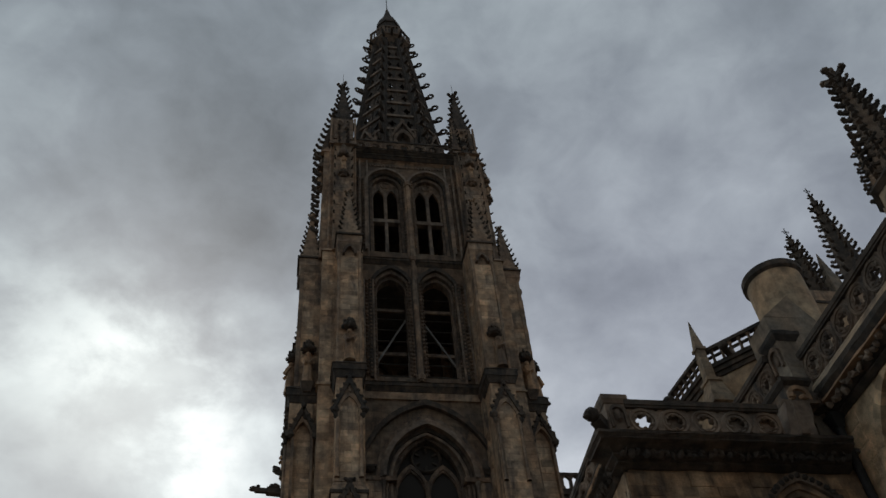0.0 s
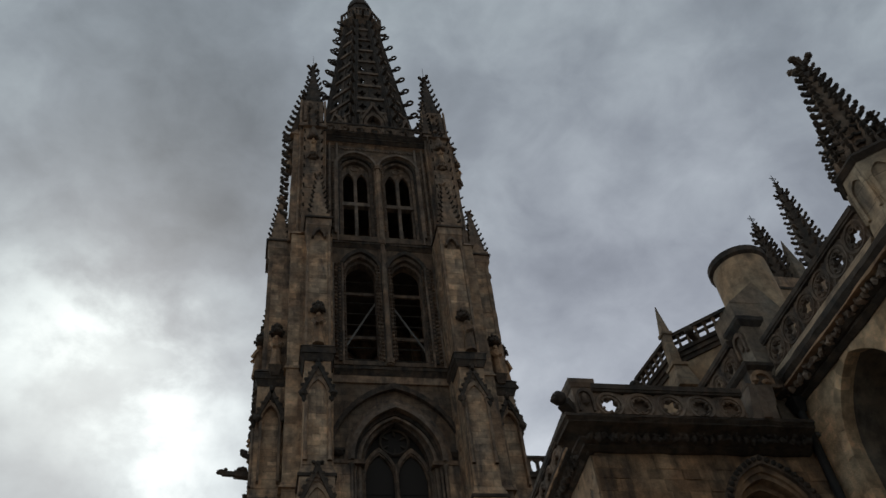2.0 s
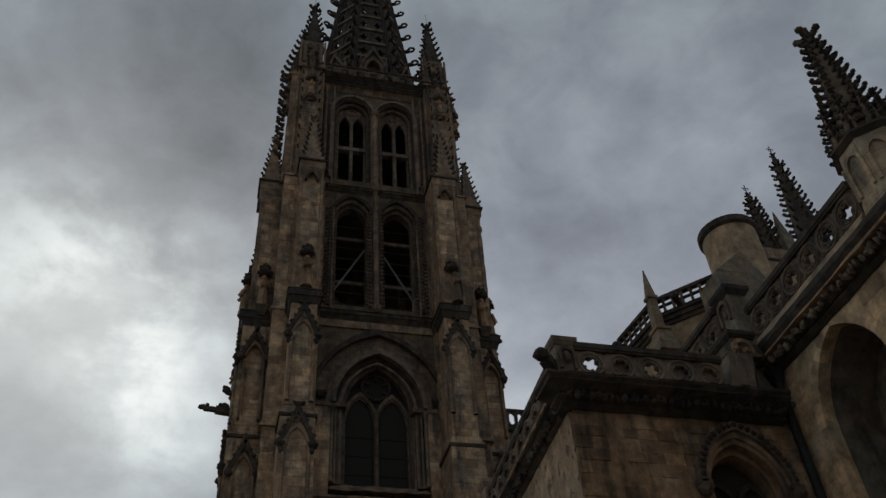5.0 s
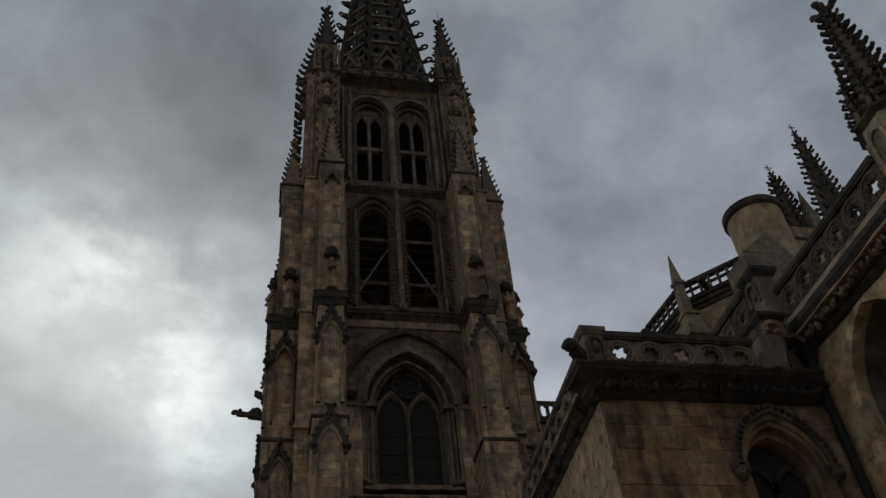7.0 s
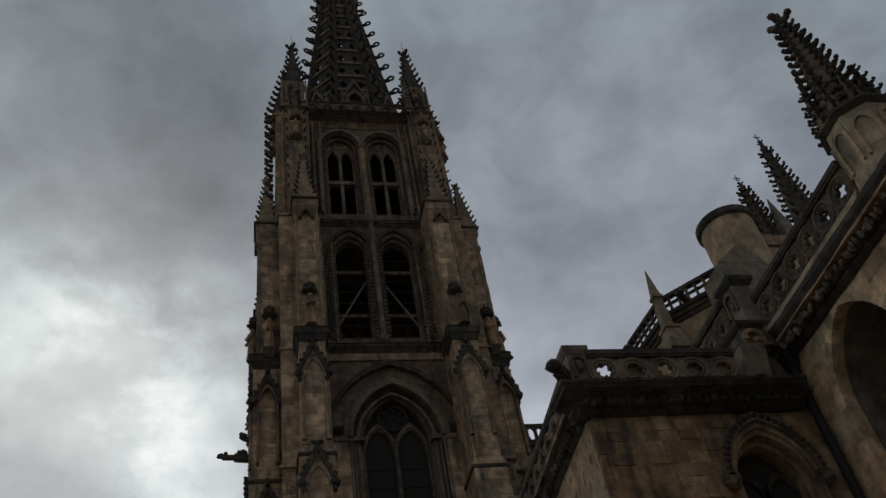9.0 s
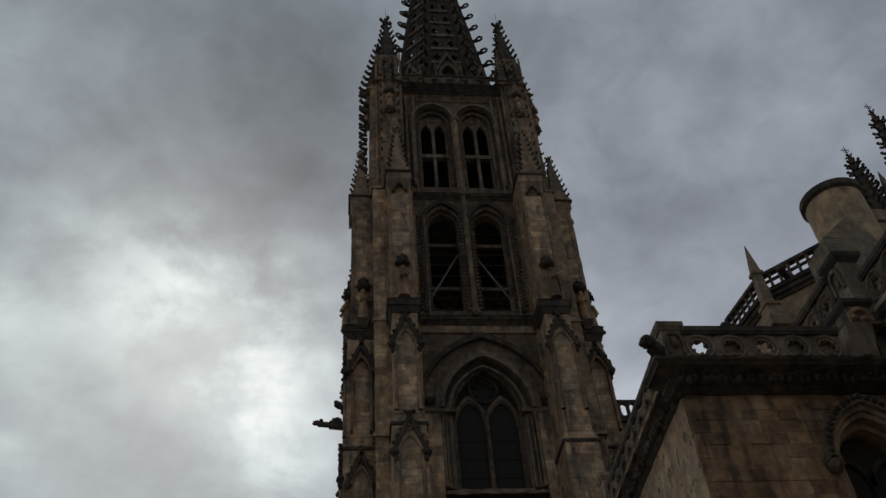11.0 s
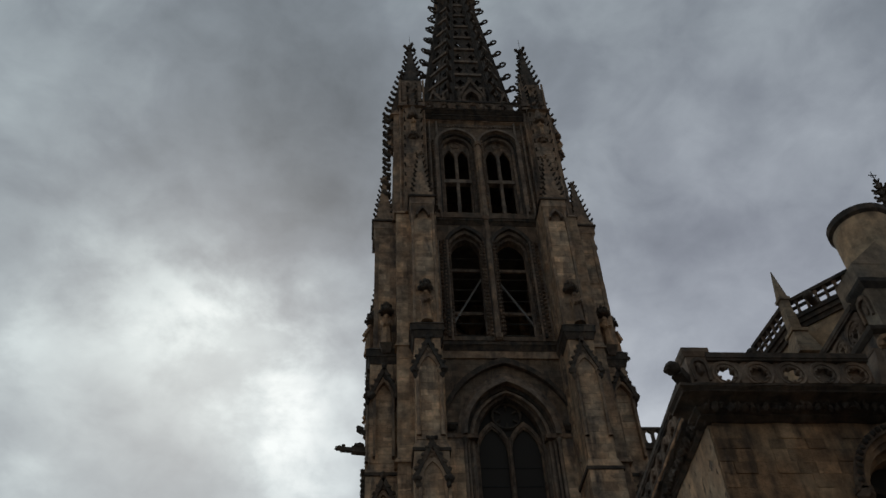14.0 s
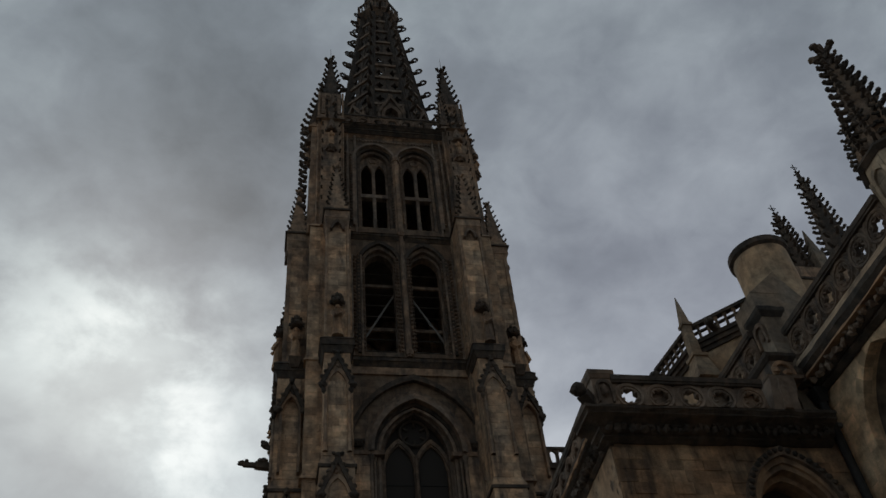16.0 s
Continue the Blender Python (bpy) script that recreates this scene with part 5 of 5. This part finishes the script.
bar(bm, (12.35, 15.1, 13.2), (12.0, 14.75, 13.25), 0.3, 0.26)
blob(bm, 11.9, 14.7, 13.3, 0.2, 0.2, 0.18, 0.2, 2)
part("gargoyle", bm, CRUST_SHADE, aisle)
# corner pier of the aisle, with a niche on its side and a sloped foot; the parapet turns behind it
bm = bmesh.new()
box(bm, 11.97, 12.5, 15.02, 15.62, 12.06, 15.5)
taper(bm, (11.88, 12.5, 14.92, 15.7), (11.99, 12.5, 15.04, 15.62), 14.14, 14.62)
box(bm, 11.86, 12.5, 14.9, 15.7, 13.7, 14.14)
worn(bm, 2, 13.8, 15.4, 0.33, 0.012)
pier = part("corner_pier", bm, GREY, aisle)
bm = bmesh.new()
taper(bm, (11.95, 12.52, 15.0, 15.64), (11.86, 12.6, 14.9, 15.7), 15.4, 15.54)
box(bm, 11.86, 12.62, 14.9, 15.72, 15.54, 15.66)
worn(bm, 0, 11.95, 12.5, 0.2, 0.01)
part("cap", bm, CRUST_SHADE, pier)
bm = bmesh.new()
band(bm, arch_line(0.24, 14.66, 15.1, 15.36, 6), arch_line(0.16, 14.66, 15.1, 15.24, 6), -0.07, 0.04)
blob(bm, 0, -0.02, 14.95, 0.09, 0.05, 0.2, 0.15)
part("niche", bm, CARVED, pier, "", Matrix.Translation((11.97, 15.32, 0)) @ Matrix.Rotation(-math.pi / 2, 4, "Z"))
bm = bmesh.new()
box(bm, 11.9, 12.6, 15.62, 20.6, 12.06, 14.2)
part("rear_wall", bm, CHAPEL, aisle)
parapet(aisle, (11.97, 20.2), (11.97, 15.62), 14.2, 15.4, 6, (CARVED, CRUST_SHADE), (-1, 0), thick=0.24, hole=0.36)

# great pinnacle on its eight-sided pedestal
PX, PY, PR = 13.0, 9.95, 0.79
bm = bmesh.new()
drum(bm, 8, PR * 1.12, PR * 1.04, 13.55, 14.0, PX, PY, math.pi / 8)
drum(bm, 8, PR, PR, 14.0, 15.45, PX, PY, math.pi / 8)
part("pedestal", bm, TURRET, aisle)
bm = bmesh.new()
band(bm, arch_line(0.27, 14.1, 14.85, 15.28, 5), arch_line(0.19, 14.1, 14.85, 15.14, 5), -0.79, -0.70)
blind = mesh_of("blind_arch", bm, TURRET)
for k in range(8):
    share("blind_arch", blind, aisle, Matrix.Translation((PX, PY, 0)) @ Matrix.Rotation(k * math.pi / 4, 4, "Z"))
bm = bmesh.new()
drum(bm, 8, PR * 1.03, PR * 1.16, 15.42, 15.53, PX, PY, math.pi / 8)
drum(bm, 8, PR * 1.16, PR * 1.12, 15.53, 15.62, PX, PY, math.pi / 8)
part("pedestal_cap", bm, CRUST_SHADE, aisle)
big_leaf = crocket_mesh(0.175, CRUST_SHADE)
tiny_leaf = crocket_mesh(0.12, CRUST_SHADE)
pinnacle(aisle, PX, PY, 15.6, 20.02, 0.54, CARVED, big_leaf, 13, n=8, fin=0.6, turn=math.pi / 8, label="tall crocketed stone pinnacle")
for k in range(8):
    a = math.pi / 8 + k * math.pi / 4
    pinnacle(aisle, PX + 0.62 * math.cos(a), PY + 0.62 * math.sin(a), 15.6, 17.0, 0.16, CARVED, tiny_leaf, 5, fin=0.2)

# rain pipe in the corner between chapel and aisle
pipe = empty("drain_pipe", 12.38, 14.84, 0, "dark iron drainpipe in the corner between the walls", "pipe")
bm = bmesh.new()
# thick and dark enough to take in the shadow beside the pipe
drum(bm, 12, 0.105, 0.105, 0, 12.7)
part("pipe", bm, IRON, pipe)
for z in (3.0, 6.0, 9.0, 12.0):
    bm = bmesh.new()
    drum(bm, 12, 0.11, 0.11, z, z + 0.1)
    box(bm, -0.03, 0.17, -0.02, 0.16, z + 0.02, z + 0.08)
    part("bracket", bm, IRON, pipe)
bm = bmesh.new()
taper(bm, (-0.1, 0.1, -0.1, 0.1), (-0.2, 0.16, -0.2, 0.16), 12.6, 12.95)
part("hopper", bm, IRON, pipe)

# ---- farther back: polygonal chapel, round turret, lantern spires, nave parapet ----
poly = empty("polygonal_chapel", 0, 0, 0, "pale polygonal stone chapel with balustrade and pyramid pinnacle", "chapel")
ring_pts = [(16.62, 29.0), (17.0, 26.1), (18.98, 23.95), (23.5, 23.8), (26.0, 30.0), (20.0, 34.0)]


def storey(bm, pts, z0, z1, grow=0.0):
    c = Vector((sum(p[0] for p in pts) / len(pts), sum(p[1] for p in pts) / len(pts)))
    lo, hi = [], []
    for p in pts:
        q = Vector(p) + (Vector(p) - c).normalized() * grow
        lo.append(bm.verts.new((q.x, q.y, z0)))
        hi.append(bm.verts.new((q.x, q.y, z1)))
    n = len(pts)
    bm.faces.new(lo[::-1])
    bm.faces.new(hi)
    for i in range(n):
        bm.faces.new((lo[i], lo[(i + 1) % n], hi[(i + 1) % n], hi[i]))


bm = bmesh.new()
storey(bm, ring_pts, 0, 23.3, -0.1)
part("wall", bm, DRUM, poly)
for g, z0, z1 in ((0.0, 23.2, 23.4), (0.1, 23.4, 23.6), (0.2, 23.6, 23.8)):
    bm = bmesh.new()
    storey(bm, ring_pts, z0, z1, g)
    part("cornice", bm, CRUST_SHADE, poly)
for (ax, ay), (bx, by) in zip(ring_pts[:3], ring_pts[1:4]):
    a, b = Vector((ax, ay, 0)), Vector((bx, by, 0))
    bm = bmesh.new()
    up = Vector((0, 0, 1))
    bar(bm, a + up * 24.6, b + up * 24.6, 0.28, 0.16)
    part("top_rail", bm, CRUST_SHADE, poly)
    bm = bmesh.new()
    bar(bm, a + up * 24.22, b + up * 24.22, 0.12, 0.09)
    part("middle_rail", bm, CRUST_SHADE, poly)
    n = max(3, round((b - a).length / 0.4))
    for i in range(n + 1):
        bm = bmesh.new()
        q = a.lerp(b, i / n)
        drum(bm, 6, 0.10, 0.07, 23.8, 24.0, q.x, q.y)
        drum(bm, 6, 0.07, 0.07, 24.0, 24.45, q.x, q.y)
        drum(bm, 6, 0.07, 0.12, 24.4, 24.55, q.x, q.y)
        part("baluster", bm, CARVED, poly)
bm = bmesh.new()
taper(bm, (16.3, 17.3, 25.3, 26.4), (16.55, 17.1, 25.62, 26.2), 21.6, 22.8)
box(bm, 16.48, 17.16, 25.55, 26.26, 22.8, 22.95)
box(bm, 16.64, 17.04, 25.76, 26.16, 22.95, 23.9)
box(bm, 16.68, 17.02, 25.80, 26.14, 23.9, 24.6)
box(bm, 16.62, 17.08, 25.74, 26.20, 24.6, 24.75)
drum(bm, 4, 0.25, 0.02, 24.75, 26.3, 16.85, 25.97, math.pi / 4)
part("pinnacle", bm, TURRET, poly, "plain pyramid-topped pinnacle")
bm = bmesh.new()
bar(bm, (16.8, 28.6, 23.6), (16.2, 28.4, 23.7), 0.3)
blob(bm, 16.1, 28.4, 23.85, 0.27, 0.24, 0.24, 0.15, 2)
part("gargoyle", bm, CRUST_SHADE, poly)

bm = bmesh.new()
gq = Vector((17.0, 26.1, 0)).lerp(Vector((18.98, 23.95, 0)), 0.38)
bar(bm, (gq.x + 0.1, gq.y + 0.1, 23.85), (gq.x - 0.45, gq.y - 0.4, 23.95), 0.24)
blob(bm, gq.x - 0.5, gq.y - 0.45, 24.0, 0.2, 0.2, 0.2, 0.15, 2)
part("gargoyle", bm, CRUST_SHADE, poly)

turret = empty("round_turret", 18.66, 22.1, 0, "round pale stone stair turret with flat moulded rim", "turret")
bm = bmesh.new()
drum(bm, 36, 1.12, 1.08, 0, 24.98)
part("drum", bm, DRUM, turret)
bm = bmesh.new()
drum(bm, 36, 1.09, 1.2, 24.84, 24.94)
drum(bm, 36, 1.2, 1.2, 24.94, 25.2)
drum(bm, 36, 1.2, 1.12, 25.2, 25.25)
part("rim", bm, CRUST_SHADE, turret)
# spur with a pitched weathering against the drum
bm = bmesh.new()
slab(bm, [(-2.05, 17.0), (0.15, 17.0), (0.15, 21.5), (-0.75, 23.1), (-2.05, 21.95)], -1.2, 0.2)
worn(bm, 2, 20.0, 23.0, 0.5, 0.02)
part("spur", bm, GREY, turret)
annex = empty("turret_annex", 0, 0, 0, "plain warm stone wall beside the round turret", "building")
bm = bmesh.new()
box(bm, 19.3, 24.0, 21.6, 23.4, 0, 23.5)
part("wall", bm, DRUM, annex)
bm = bmesh.new()
box(bm, 19.25, 24.05, 21.55, 23.45, 23.5, 23.62)
part("coping", bm, CRUST_SHADE, annex)

lantern = empty("crossing_lantern", 0, 0, 0, "distant stone crossing lantern with crocketed spires", "tower")
bm = bmesh.new()
box(bm, 34.5, 47, 38.6, 50, 0, 42.0)
part("wall", bm, STONE, lantern)
spire_leaf = crocket_mesh(0.38, CRUST_SHADE)
for x, z0, z1, r in ((41.15, 42.0, 54.7, 1.3), (37.05, 40.5, 49.2, 1.0)):
    y = 40.0
    bm = bmesh.new()
    drum(bm, 8, r * 1.05, r * 1.05, z0 - 2, z0 + 0.2, x, y, math.pi / 8)
    part("pedestal", bm, CARVED, lantern)
    ob = pinnacle(lantern, x, y, z0, z1, r, CRUST_SHADE, spire_leaf, 10, n=8, fin=0.5, turn=math.pi / 8, label="dark crocketed stone spire with iron cross")
    bm = bmesh.new()
    h = z1 - z0
    bar(bm, (0, 0, h - 0.3), (0, 0, h + 1.0), 0.05)
    bar(bm, (-0.32, 0, h + 0.62), (0.32, 0, h + 0.62), 0.05)
    for q in (-1, 1):
        bar(bm, (0, 0, h + 0.3), (q * 0.22, 0, h + 0.5), 0.035)
    part("cross", bm, IRON, ob)
bm = bmesh.new()
box(bm, 37.3, 38.1, 38.6, 39.4, 40, 43.6)
drum(bm, 4, 0.5, 0.03, 43.6, 46.3, 37.7, 39.0, math.pi / 4)
part("pinnacle", bm, GREY, lantern, "plain pyramid-topped pinnacle")

nave = empty("nave", 0, 0, 0, "stone nave wall with slender balustrade behind the tower", "building")
bm = bmesh.new()
box(bm, 12.5, 30, 41.5, 43.0, 0, 27.4)
part("wall", bm, STONE, nave)
bm = bmesh.new()
box(bm, 12.5, 30, 41.3, 41.8, 27.2, 27.55)
part("cornice", bm, CRUST_SHADE, nave)
bm = bmesh.new()
box(bm, 12.5, 22, 41.35, 41.65, 28.45, 28.62)
part("top_rail", bm, CRUST_SHADE, nave)
bm = bmesh.new()
box(bm, -0.13, 0.13, -0.1, 0.1, 27.55, 27.75)
box(bm, -0.09, 0.09, -0.08, 0.08, 27.75, 28.25)
taper(bm, (-0.09, 0.09, -0.08, 0.08), (-0.26, 0.26, -0.1, 0.1), 28.25, 28.45)
me = mesh_of("baluster", bm, CARVED)
for i in range(18):
    share("baluster", me, nave, Matrix.Translation((12.8 + 0.52 * i, 41.5, 0)))
